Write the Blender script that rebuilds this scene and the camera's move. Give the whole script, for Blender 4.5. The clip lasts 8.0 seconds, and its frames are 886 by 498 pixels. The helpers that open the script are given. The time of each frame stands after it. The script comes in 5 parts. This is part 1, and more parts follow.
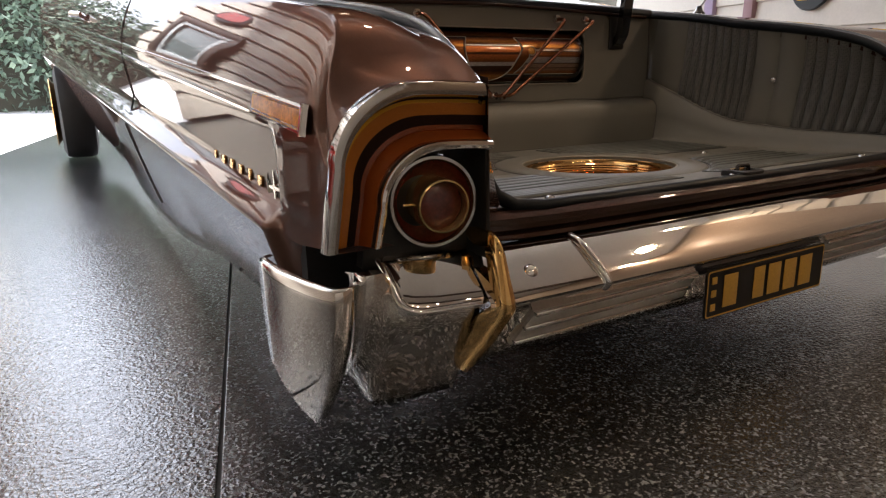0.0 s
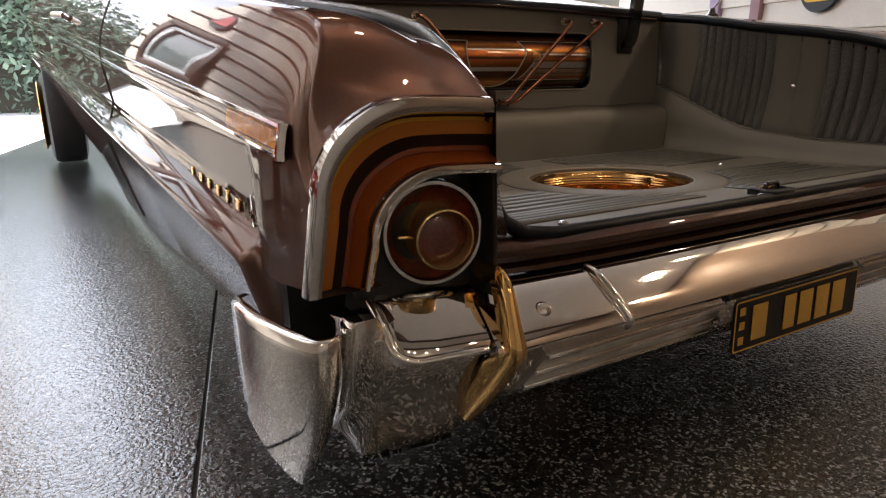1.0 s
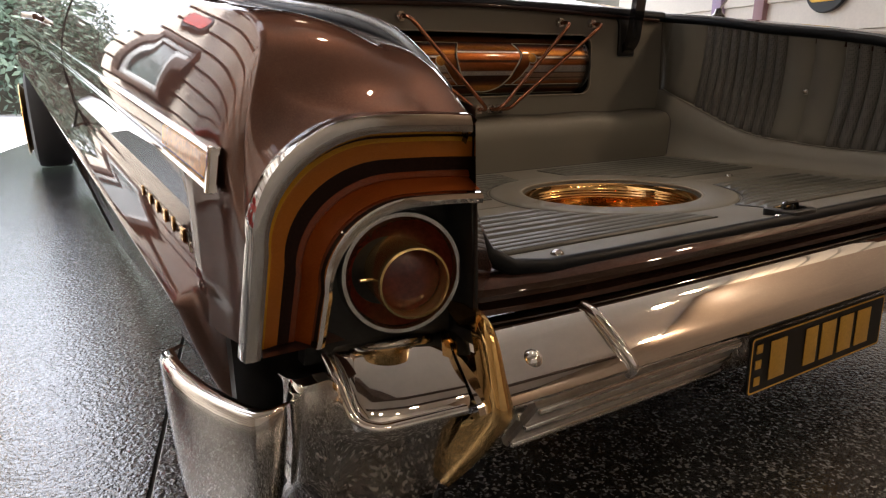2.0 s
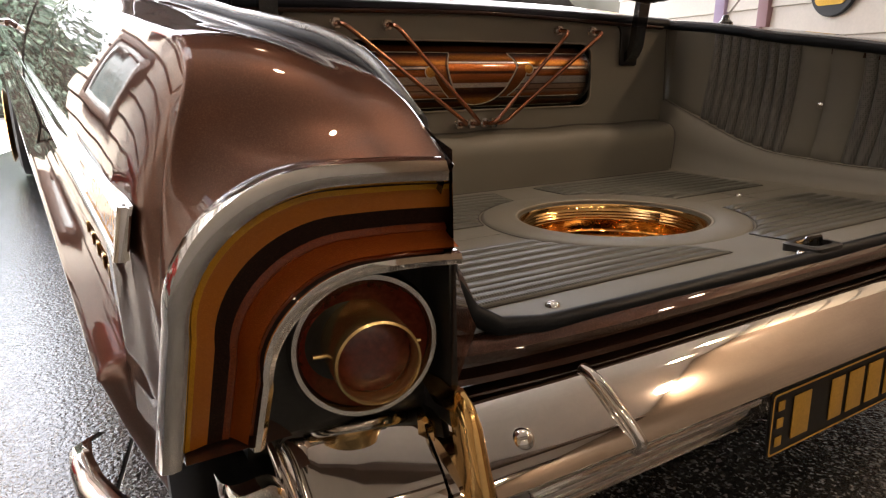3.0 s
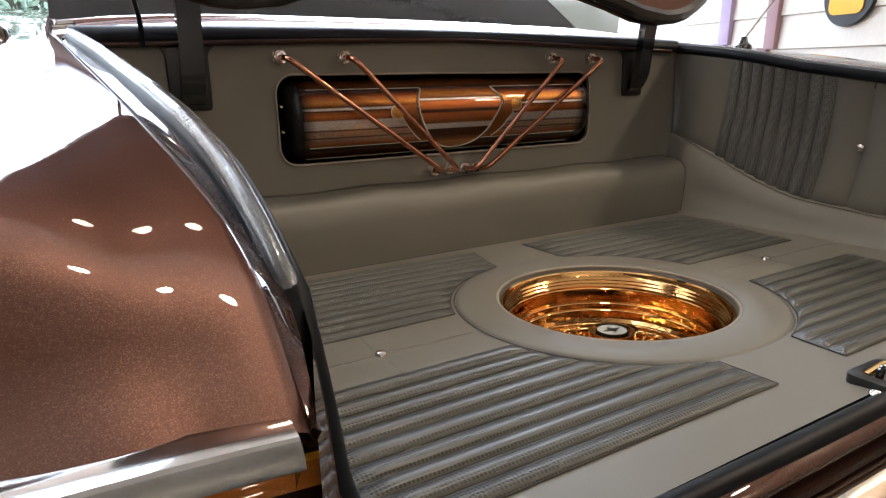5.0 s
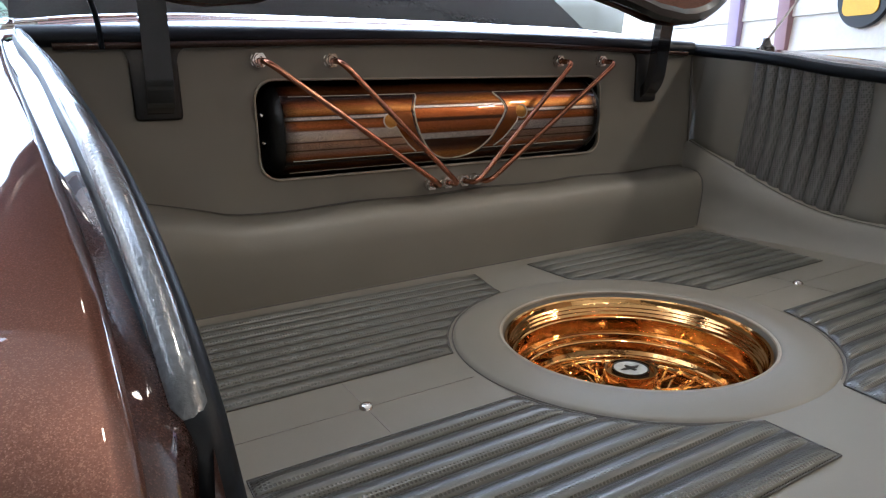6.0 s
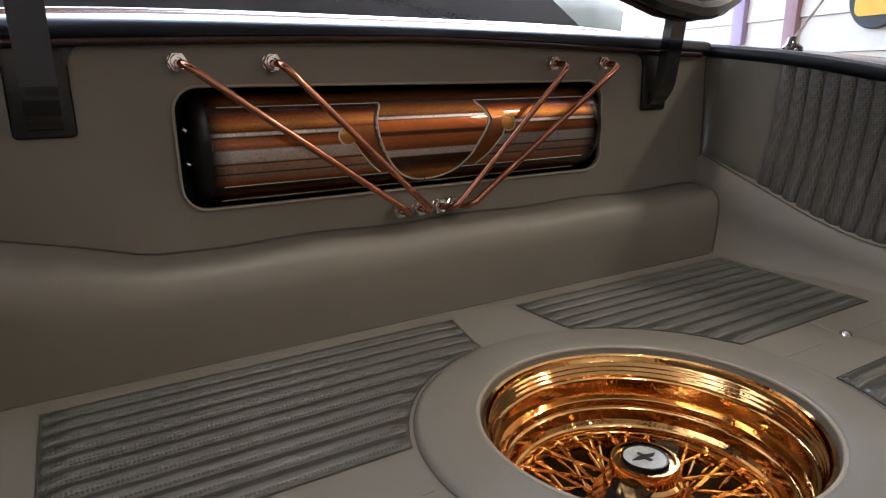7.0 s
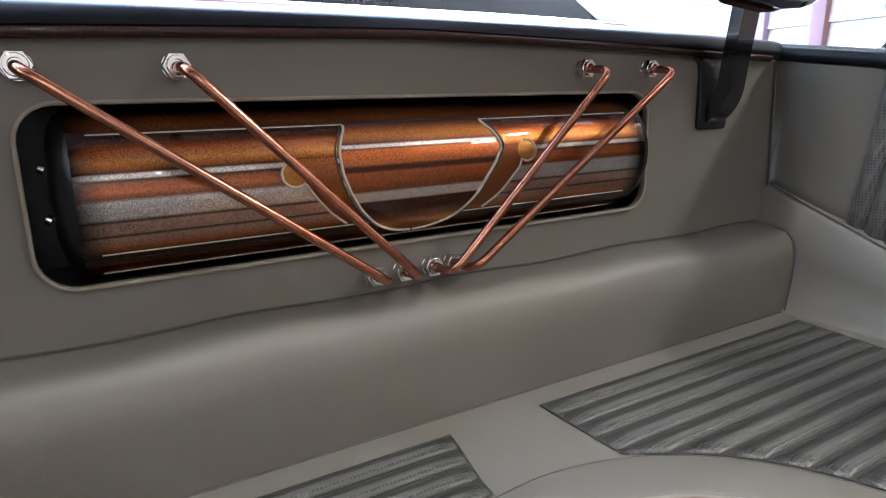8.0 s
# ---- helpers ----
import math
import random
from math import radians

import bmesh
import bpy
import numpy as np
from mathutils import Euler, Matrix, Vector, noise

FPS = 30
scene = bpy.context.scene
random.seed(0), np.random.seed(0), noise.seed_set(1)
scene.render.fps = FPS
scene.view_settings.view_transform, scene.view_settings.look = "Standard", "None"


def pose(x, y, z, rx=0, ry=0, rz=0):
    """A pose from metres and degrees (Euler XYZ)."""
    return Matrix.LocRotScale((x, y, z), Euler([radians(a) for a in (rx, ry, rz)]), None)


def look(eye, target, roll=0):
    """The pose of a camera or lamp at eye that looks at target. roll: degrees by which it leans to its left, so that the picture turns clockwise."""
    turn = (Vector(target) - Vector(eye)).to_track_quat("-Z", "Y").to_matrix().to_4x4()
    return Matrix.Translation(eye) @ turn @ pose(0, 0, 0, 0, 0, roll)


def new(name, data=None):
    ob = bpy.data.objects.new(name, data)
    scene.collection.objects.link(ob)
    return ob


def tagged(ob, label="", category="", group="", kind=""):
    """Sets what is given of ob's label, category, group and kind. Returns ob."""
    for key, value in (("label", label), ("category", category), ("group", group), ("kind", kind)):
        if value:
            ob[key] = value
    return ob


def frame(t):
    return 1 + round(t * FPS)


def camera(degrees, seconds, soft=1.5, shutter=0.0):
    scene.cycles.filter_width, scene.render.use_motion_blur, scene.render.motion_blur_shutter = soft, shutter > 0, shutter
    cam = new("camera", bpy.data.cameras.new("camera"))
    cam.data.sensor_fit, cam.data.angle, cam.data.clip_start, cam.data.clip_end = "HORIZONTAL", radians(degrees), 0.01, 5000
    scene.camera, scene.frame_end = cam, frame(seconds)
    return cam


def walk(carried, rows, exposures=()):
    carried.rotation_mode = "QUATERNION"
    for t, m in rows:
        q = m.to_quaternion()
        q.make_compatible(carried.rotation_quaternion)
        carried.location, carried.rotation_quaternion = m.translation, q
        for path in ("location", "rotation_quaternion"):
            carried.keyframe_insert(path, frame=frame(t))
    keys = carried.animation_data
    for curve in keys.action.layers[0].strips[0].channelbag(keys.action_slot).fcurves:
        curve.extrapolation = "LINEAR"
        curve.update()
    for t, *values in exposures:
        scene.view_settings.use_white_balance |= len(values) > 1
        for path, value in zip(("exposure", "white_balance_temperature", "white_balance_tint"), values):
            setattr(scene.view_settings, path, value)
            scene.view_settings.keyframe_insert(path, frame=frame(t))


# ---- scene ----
# Car frame: x across the car, y to its nose, z up from the trunk floor's plane. The car leans nose-down by 2 degrees against that frame.
CAR = pose(0, 0.4, 0, -2.0) @ pose(0, -0.4, 0)
cam = camera(69.7, 8.0, 1.2)
PATH = [
    (0.0, (-1.15, -0.711, 0.535), (-0.172, 0.962, 0.04), -1.3),
    (0.5, (-1.121, -0.658, 0.544), (-0.142, 1.015, 0.05), -1.3),
    (1.0, (-1.092, -0.609, 0.551), (-0.111, 1.062, 0.058), -1.2),
    (1.5, (-1.047, -0.565, 0.558), (-0.065, 1.107, 0.065), -1.2),
    (3.0, (-0.924, -0.432, 0.592), (0.058, 1.24, 0.102), -1.2),
    (3.5, (-0.878, -0.396, 0.621), (0.106, 1.275, 0.133), -1.2),
    (4.0, (-0.828, -0.349, 0.64), (0.157, 1.322, 0.151), -1.3),
    (4.5, (-0.777, -0.29, 0.658), (0.206, 1.381, 0.171), -1.4),
    (6.0, (-0.665, -0.13, 0.678), (0.314, 1.547, 0.198), -1.4),
    (6.5, (-0.618, -0.069, 0.678), (0.368, 1.604, 0.202), -1.4),
    (7.0, (-0.518, 0.033, 0.684), (0.468, 1.708, 0.215), -1.5),
    (7.5, (-0.416, 0.152, 0.694), (0.58, 1.829, 0.249), -1.7),
    (8.0, (-0.35, 0.299, 0.691), (0.64, 1.981, 0.255), -1.7),
]
walk(cam, [(t, CAR @ look(eye, target, roll)) for t, eye, target, roll in PATH], [(0.0, 1.83, 6200, 13), (1.5, 1.83, 6300, 13), (3.0, 2.2, 6600, 14), (4.0, 2.55, 6800, 14), (4.5, 2.75, 6300, 11), (6.0, 2.86, 5000, 7), (6.5, 2.70, 5700, 11), (7.0, 2.75, 5300, 10), (7.5, 3.22, 4600, 9), (8.0, 3.48, 4700, 8)])

# ---- light ----
world = bpy.data.worlds.new("sky")
scene.world = world
world.use_nodes = True
wn = world.node_tree.nodes
sky = wn.new("ShaderNodeTexSky")
sky.sky_type, sky.sun_disc, sky.sun_elevation, sky.sun_rotation = "NISHITA", False, radians(53), radians(59)
sky.dust_density, sky.ozone_density = 4.0, 0.5
pale = wn.new("ShaderNodeHueSaturation")
pale.inputs["Saturation"].default_value, pale.inputs["Value"].default_value = 0.35, 1.6
world.node_tree.links.new(sky.outputs[0], pale.inputs["Color"])
world.node_tree.links.new(pale.outputs[0], wn["Background"].inputs[0])
wn["Background"].inputs[1].default_value = 0.15
sun = new("sun", bpy.data.lights.new("sun", "SUN"))
sun.data.energy, sun.data.angle, sun.data.color = 4.5, radians(12), (1, 0.96, 0.9)
sun.matrix_basis = look((5, 3, 8), (0, 0, 0))


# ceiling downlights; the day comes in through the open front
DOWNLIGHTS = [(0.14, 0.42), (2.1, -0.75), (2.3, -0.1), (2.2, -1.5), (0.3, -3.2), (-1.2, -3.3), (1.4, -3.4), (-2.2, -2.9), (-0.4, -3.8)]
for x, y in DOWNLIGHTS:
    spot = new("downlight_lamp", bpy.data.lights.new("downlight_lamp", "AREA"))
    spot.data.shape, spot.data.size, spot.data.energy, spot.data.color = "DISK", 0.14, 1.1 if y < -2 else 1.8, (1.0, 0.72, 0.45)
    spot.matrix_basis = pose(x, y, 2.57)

# ---- materials ----
def socket(tree, value, target):
    if isinstance(value, bpy.types.NodeSocket):
        tree.links.new(value, target)
    else:
        target.default_value = (*value, 1) if target.type == "RGBA" and len(value) == 3 else value


def node(tree, kind, inputs=(), operation=""):
    n = tree.nodes.new(kind)
    if operation:
        n.operation = operation
    for key, value in dict(inputs).items():
        socket(tree, value, n.inputs[key])
    return n


def ramp(tree, fac, stops):
    n = tree.nodes.new("ShaderNodeValToRGB")
    els = n.color_ramp.elements
    while len(els) < len(stops):
        els.new(0.5)
    for e, (p, c) in zip(els, stops):
        e.position, e.color = p, (*c, 1) if len(c) == 3 else c
    tree.links.new(fac, n.inputs[0])
    return n.outputs[0]


def material(name, base, rough=0.5, metal=0.0, coat=0.0, bump=0.0, scale=200.0, vary=0.12, coarse=6.0, rough_vary=0.1, **extra):
    """A principled surface with colour variation at two scales, uneven gloss and a fine relief."""
    m = bpy.data.materials.new(name)
    m.use_nodes = True
    t = m.node_tree
    b = t.nodes["Principled BSDF"]
    co = node(t, "ShaderNodeTexCoord").outputs["Object"]
    big = node(t, "ShaderNodeTexNoise", {"Vector": co, "Scale": coarse, "Detail": 4.0}).outputs[0]
    fine = node(t, "ShaderNodeTexNoise", {"Vector": co, "Scale": scale, "Detail": 3.0}).outputs[0]
    mix = node(t, "ShaderNodeMath", {0: big, 1: fine}, operation="ADD").outputs[0]
    fac = node(t, "ShaderNodeMath", {0: mix, 1: 0.5}, operation="MULTIPLY").outputs[0]
    lo = tuple(c * (1 - vary) for c in base)
    hi = tuple(min(1, c * (1 + vary)) for c in base)
    socket(t, ramp(t, fac, [(0.35, lo), (0.65, hi)]), b.inputs["Base Color"])
    r = node(t, "ShaderNodeMapRange", {"Value": big, "From Min": 0.3, "From Max": 0.7, "To Min": max(0.01, rough * (1 - rough_vary)), "To Max": rough * (1 + rough_vary)}).outputs[0]
    socket(t, r, b.inputs["Roughness"])
    b.inputs["Metallic"].default_value, b.inputs["Coat Weight"].default_value, b.inputs["Coat Roughness"].default_value = metal, coat, 0.03
    if bump:
        bp = node(t, "ShaderNodeBump", {"Height": fine, "Strength": bump, "Distance": 0.002})
        socket(t, bp.outputs[0], b.inputs["Normal"])
    for key, value in extra.items():
        b.inputs[key.replace("_", " ")].default_value = value
    return m


def flake_paint(name, base, flake, dark=0.5, amount=0.55, size=900.0, sharp=0.06, rough=0.42, coat=1.0):
    """Metal-flake car paint: cells that tilt a little under a clear coat."""
    m = bpy.data.materials.new(name)
    m.use_nodes = True
    t = m.node_tree
    b = t.nodes["Principled BSDF"]
    co = node(t, "ShaderNodeTexCoord").outputs["Object"]
    cell = node(t, "ShaderNodeTexVoronoi", {"Vector": co, "Scale": size})
    big = node(t, "ShaderNodeTexNoise", {"Vector": co, "Scale": 9.0, "Detail": 3.0}).outputs[0]
    grey = node(t, "ShaderNodeSeparateColor", {0: cell.outputs["Color"]}).outputs[0]
    add = node(t, "ShaderNodeMath", {0: node(t, "ShaderNodeMath", {0: grey, 1: 0.8}, operation="MULTIPLY").outputs[0], 1: node(t, "ShaderNodeMath", {0: big, 1: 0.25}, operation="MULTIPLY").outputs[0]}, operation="ADD").outputs[0]
    socket(t, ramp(t, add, [(0.1, tuple(c * dark for c in base)), (0.7, base), (0.98, flake)]), b.inputs["Base Color"])
    offset = node(t, "ShaderNodeVectorMath", {0: cell.outputs["Color"], 1: (0.5, 0.5, 0.5)}, operation="SUBTRACT").outputs[0]
    tilt = node(t, "ShaderNodeVectorMath", {0: offset, "Scale": sharp * 4}, operation="SCALE").outputs[0]
    geo = node(t, "ShaderNodeNewGeometry").outputs["Normal"]
    nrm = node(t, "ShaderNodeVectorMath", {0: node(t, "ShaderNodeVectorMath", {0: geo, 1: tilt}, operation="ADD").outputs[0]}, operation="NORMALIZE").outputs[0]
    socket(t, nrm, b.inputs["Normal"])
    socket(t, geo, b.inputs["Coat Normal"])
    b.inputs["Metallic"].default_value, b.inputs["Roughness"].default_value = amount, rough
    b.inputs["Coat Weight"].default_value, b.inputs["Coat Roughness"].default_value = coat, 0.02
    b.inputs["Coat IOR"].default_value = 1.45
    b.inputs["Specular Tint"].default_value = (*[min(1, 0.08 + 1.2 * c) for c in base], 1)
    return m


def perforated(name, base, pitch=0.0042):
    """Pleated vinyl with rows of punched dots."""
    m = material(name, base, 0.36, bump=0.15, scale=500)
    t = m.node_tree
    b = t.nodes["Principled BSDF"]
    co = node(t, "ShaderNodeTexCoord").outputs["Object"]
    v = node(t, "ShaderNodeTexVoronoi", {"Vector": co, "Scale": 1 / pitch, "Randomness": 0.0})
    hole = node(t, "ShaderNodeMapRange", {"Value": v.outputs["Distance"], "From Min": 0.3, "From Max": 0.46, "To Min": 0.0, "To Max": 1.0}).outputs[0]
    old = b.inputs["Base Color"].links[0].from_socket
    mixed = t.nodes.new("ShaderNodeMixRGB")
    t.links.new(hole, mixed.inputs[0])
    mixed.inputs[1].default_value = (*[c * 0.5 for c in base], 1)
    t.links.new(old, mixed.inputs[2])
    socket(t, mixed.outputs[0], b.inputs["Base Color"])
    bp = node(t, "ShaderNodeBump", {"Height": hole, "Strength": 0.6, "Distance": 0.0015})
    socket(t, bp.outputs[0], b.inputs["Normal"])
    return m


def epoxy(name):
    """Black garage floor coating with grey and white chips under gloss."""
    m = bpy.data.materials.new(name)
    m.use_nodes = True
    t = m.node_tree
    b = t.nodes["Principled BSDF"]
    co = node(t, "ShaderNodeTexCoord").outputs["Object"]
    warp = node(t, "ShaderNodeTexNoise", {"Vector": co, "Scale": 90.0, "Detail": 2.0}).outputs["Color"]
    w = node(t, "ShaderNodeVectorMath", {0: warp, "Scale": 0.012}, operation="SCALE").outputs[0]
    p = node(t, "ShaderNodeVectorMath", {0: co, 1: w}, operation="ADD").outputs[0]
    a = node(t, "ShaderNodeTexVoronoi", {"Vector": p, "Scale": 245.0})
    grey = node(t, "ShaderNodeSeparateColor", {0: a.outputs["Color"]}).outputs[0]
    socket(t, ramp(t, grey, [(0.0, (0.004, 0.0045, 0.005)), (0.5, (0.010, 0.011, 0.012)), (0.70, (0.025, 0.027, 0.028)), (0.80, (0.06, 0.063, 0.066)), (0.94, (0.25, 0.257, 0.26))]), b.inputs["Base Color"])
    lump = node(t, "ShaderNodeTexNoise", {"Vector": co, "Scale": 120.0, "Detail": 2.0}).outputs[0]
    bp = node(t, "ShaderNodeBump", {"Height": lump, "Strength": 0.5, "Distance": 0.004})
    socket(t, bp.outputs[0], b.inputs["Normal"])
    big = node(t, "ShaderNodeTexNoise", {"Vector": co, "Scale": 3.0, "Detail": 3.0}).outputs[0]
    socket(t, node(t, "ShaderNodeMapRange", {"Value": big, "To Min": 0.16, "To Max": 0.3}).outputs[0], b.inputs["Roughness"])
    b.inputs["Coat Weight"].default_value, b.inputs["Coat Roughness"].default_value = 1.0, 0.10
    b.inputs["Coat IOR"].default_value = 1.9
    socket(t, bp.outputs[0], b.inputs["Coat Normal"])
    return m


PAINT = flake_paint("brown_flake_paint", (0.130, 0.065, 0.046), (0.205, 0.107, 0.078), 0.88, 0.85, 2400.0, 0.03, 0.45)
LID_INNER = flake_paint("dark_lid_paint", (0.08, 0.034, 0.024), (0.17, 0.08, 0.055), 0.7, 0.5, 1800.0, 0.03)
STRIPE_YELLOW = flake_paint("yellow_flake", (0.50, 0.25, 0.012), (0.7, 0.40, 0.03), 0.9, 0.1, 2600.0, 0.03)
STRIPE_ORANGE = flake_paint("orange_flake", (0.40, 0.135, 0.016), (0.50, 0.19, 0.025), 0.85, 0.2, 2600.0, 0.03)
STRIPE_DARK = flake_paint("dark_brown_flake", (0.016, 0.007, 0.005), (0.045, 0.018, 0.011), 0.7, 0.3, 2600.0, 0.03, 0.42, 0.25)
STRIPE_RED = flake_paint("red_orange_flake", (0.38, 0.088, 0.016), (0.55, 0.16, 0.03), 0.75, 0.45, 2600.0, 0.03)
STRIPE_BROWN = flake_paint("brown_flake_stripe", (0.22, 0.07, 0.016), (0.45, 0.18, 0.045), 0.5, 0.75, 2200.0, 0.05, 0.3)
STRIPE_DEEP = flake_paint("deep_red_flake", (0.17, 0.036, 0.010), (0.28, 0.07, 0.018), 0.6, 0.4, 2600.0, 0.03)
STRIPE_GOLD = flake_paint("gold_flake", (0.5, 0.23, 0.035), (1.0, 0.7, 0.25), 0.4, 0.85, 2200.0, 0.07, 0.3)
CREAM = material("cream_pinstripe", (0.6, 0.55, 0.42), 0.3, coat=0.5)
CHROME = material("chrome", (0.82, 0.8, 0.78), 0.045, 1.0, vary=0.03, rough_vary=0.4)
TRIM = material("polished_stainless_trim", (0.60, 0.595, 0.585), 0.085, 1.0, vary=0.03, coarse=8, rough_vary=0.1)
SATIN = material("polished_stainless", (0.78, 0.77, 0.75), 0.07, 1.0, vary=0.05, coarse=25, rough_vary=0.5)
ALU = material("ribbed_aluminium", (0.5, 0.5, 0.5), 0.32, 0.9, vary=0.12)
GOLD = material("gold_plate", (0.9, 0.56, 0.22), 0.09, 1.0, vary=0.06, rough_vary=0.5)
GOLD_DARK = material("gold_chrome", (0.78, 0.5, 0.2), 0.07, 1.0, vary=0.08, rough_vary=0.5)
GOLD_DULL = material("brass_anodised", (0.74, 0.54, 0.26), 0.2, 0.9, vary=0.1)
COPPER = material("copper_pipe", (0.52, 0.235, 0.145), 0.2, 1.0, vary=0.2, coarse=30)
VINYL = material("grey_vinyl", (0.175, 0.165, 0.138), 0.5, bump=0.1, scale=900, vary=0.06)
PLEAT = perforated("perforated_vinyl", (0.145, 0.14, 0.128), 0.0046)
# One vinyl twice: the rolls' shaded tone and their lit slopes' tone.
PLEAT_SHADED = perforated("shaded_roll_vinyl", (0.043, 0.043, 0.037), 0.0042)
PLEAT_LIT = perforated("lit_slope_vinyl", (0.098, 0.099, 0.085), 0.0042)
TRAY = material("dark_groove_vinyl", (0.05, 0.048, 0.043), 0.6)
SOFT_SEAM = material("sunken_seam_vinyl", (0.19, 0.178, 0.16), 0.6)
PIPING = material("stitched_piping", (0.30, 0.27, 0.215), 0.5, bump=0.5, scale=700)
SEAM = material("dark_seam", (0.055, 0.05, 0.045), 0.7)
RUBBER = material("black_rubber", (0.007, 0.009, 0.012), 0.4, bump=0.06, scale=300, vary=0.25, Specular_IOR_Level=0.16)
STRIP_SHEEN = material("rubber_sheen", (0.10, 0.112, 0.125), 0.22, bump=0.35, scale=260, vary=0.3, coat=0.7)
LINING_SEAM = material("lining_seam", (0.085, 0.08, 0.072), 0.7)
BLACK = material("satin_black", (0.012, 0.012, 0.013), 0.38, vary=0.3)
GLOSS_BLACK = material("gloss_black", (0.008, 0.008, 0.009), 0.12, coat=1.0)
PANEL_BLACK = material("lamp_panel_black", (0.016, 0.017, 0.017), 0.3, vary=0.3, Specular_IOR_Level=0.4)
DOOR_TIMBER = material("brown_door_timber", (0.52, 0.46, 0.40), 0.5, vary=0.12, coarse=4)
LENS = material("dark_red_lens", (0.11, 0.018, 0.012), 0.16, coat=0.6, vary=0.3, coarse=40)
AMBER = material("amber_lens", (0.62, 0.23, 0.012), 0.2, coat=0.4, vary=0.4, coarse=60)
PLATE_BLACK = material("plate_black", (0.01, 0.01, 0.011), 0.4)
PLATE_YELLOW = material("plate_yellow", (0.62, 0.36, 0.06), 0.45)
GLASS_DARK = material("dark_window_glass", (0.02, 0.022, 0.022), 0.12, Specular_IOR_Level=0.12)
TYRE = material("tyre_rubber", (0.015, 0.015, 0.016), 0.6, bump=0.3, scale=150)
CHIP = material("grey_enamel_chip", (0.5, 0.54, 0.54), 0.15, coat=0.8, vary=0.15, coarse=90)
WHITE_CAP = material("white_enamel", (0.55, 0.58, 0.58), 0.25, coat=0.6)
FLOOR = epoxy("chip_epoxy")
CONCRETE = material("driveway_concrete", (0.62, 0.61, 0.59), 0.8, bump=0.3, scale=60)
DARK_WALL = material("cream_back_wall", (0.6, 0.585, 0.56), 0.5, vary=0.08)
BROWN_WALL = material("dark_brown_board", (0.09, 0.06, 0.045), 0.5, vary=0.25)
PAINT_DEEP = flake_paint("deep_brown_flake_paint", (0.040, 0.018, 0.0135), (0.11, 0.052, 0.038), 0.7, 0.6, 1800.0, 0.04)
RIM_GOLD = material("gold_rim_plate", (0.80, 0.48, 0.185), 0.06, 1.0, vary=0.06, rough_vary=0.5, bump=0.12, scale=160)
BOARD = material("white_weatherboard", (0.64, 0.585, 0.50), 0.45, bump=0.1, scale=60, vary=0.05)
TAN_BOARD = material("tan_wall_lining", (0.32, 0.24, 0.18), 0.45, bump=0.1, scale=60, vary=0.1)
MAUVE = material("mauve_painted_timber", (0.28, 0.16, 0.17), 0.45, vary=0.08)
GREY_GLASS = material("grey_window_pane", (0.16, 0.2, 0.2), 0.08, coat=1.0)
LILAC = material("lilac_painted_timber", (0.33, 0.25, 0.36), 0.45, vary=0.08)
CEILING = material("ceiling_white", (0.82, 0.79, 0.74), 0.6, vary=0.04)
LEAF = material("hedge_leaf", (0.12, 0.17, 0.12), 0.5, vary=0.6, coarse=2.0)
SOIL = material("garden_soil", (0.05, 0.045, 0.03), 0.9)
SIGN_YELLOW = material("sign_yellow", (0.75, 0.42, 0.02), 0.35, coat=0.4)
SIGN_RED = material("sign_red", (0.5, 0.03, 0.02), 0.35, coat=0.4)
LAMP_GLOW = bpy.data.materials.new("lamp_glow")
LAMP_GLOW.use_nodes = True
LAMP_GLOW.node_tree.nodes["Principled BSDF"].inputs["Emission Color"].default_value = (1, 0.9, 0.75, 1)
LAMP_GLOW.node_tree.nodes["Principled BSDF"].inputs["Emission Strength"].default_value = 12

# ---- shapes ----
def part(name, bm, mat, parent=None, label="", smooth=40, m=None):
    """Links a bmesh as one mesh object, under a thing or a part."""
    bmesh.ops.recalc_face_normals(bm, faces=bm.faces)
    me = bpy.data.meshes.new(name)
    bm.to_mesh(me)
    bm.free()
    me.materials.append(mat)
    if smooth:
        me.shade_smooth()
        me.set_sharp_from_angle(angle=radians(smooth))
    ob = new(name, me)
    if parent:
        ob.parent = parent
    if m is not None:
        ob.matrix_basis = m
    if label:
        tagged(ob, label)
    return ob


def thing(name, label, category, m=None, group="", kind=""):
    ob = new(name)
    ob.empty_display_size = 0.05
    ob.matrix_basis = CAR if m is None else m
    return tagged(ob, label, category, group, kind)


def lerp(a, b, u):
    return a + (b - a) * u


def curve_at(keys, v):
    """Smooth value at v through (place, value) keys."""
    if v <= keys[0][0]:
        return keys[0][1]
    if v >= keys[-1][0]:
        return keys[-1][1]
    i = max(k for k in range(len(keys) - 1) if keys[k][0] <= v)
    (a, p), (b, q) = keys[i], keys[i + 1]
    h = b - a
    def slope(k):
        if k <= 0 or k >= len(keys) - 1:
            j = min(max(k, 1), len(keys) - 1)
            return (keys[j][1] - keys[j - 1][1]) / (keys[j][0] - keys[j - 1][0])
        s0 = (keys[k][1] - keys[k - 1][1]) / (keys[k][0] - keys[k - 1][0])
        s1 = (keys[k + 1][1] - keys[k][1]) / (keys[k + 1][0] - keys[k][0])
        return 0.0 if s0 * s1 <= 0 else 2 * s0 * s1 / (s0 + s1)
    u, m, n = (v - a) / h, slope(i) * h, slope(i + 1) * h
    return p * (2 * u ** 3 - 3 * u ** 2 + 1) + m * (u ** 3 - 2 * u ** 2 + u) + q * (3 * u ** 2 - 2 * u ** 3) + n * (u ** 3 - u ** 2)


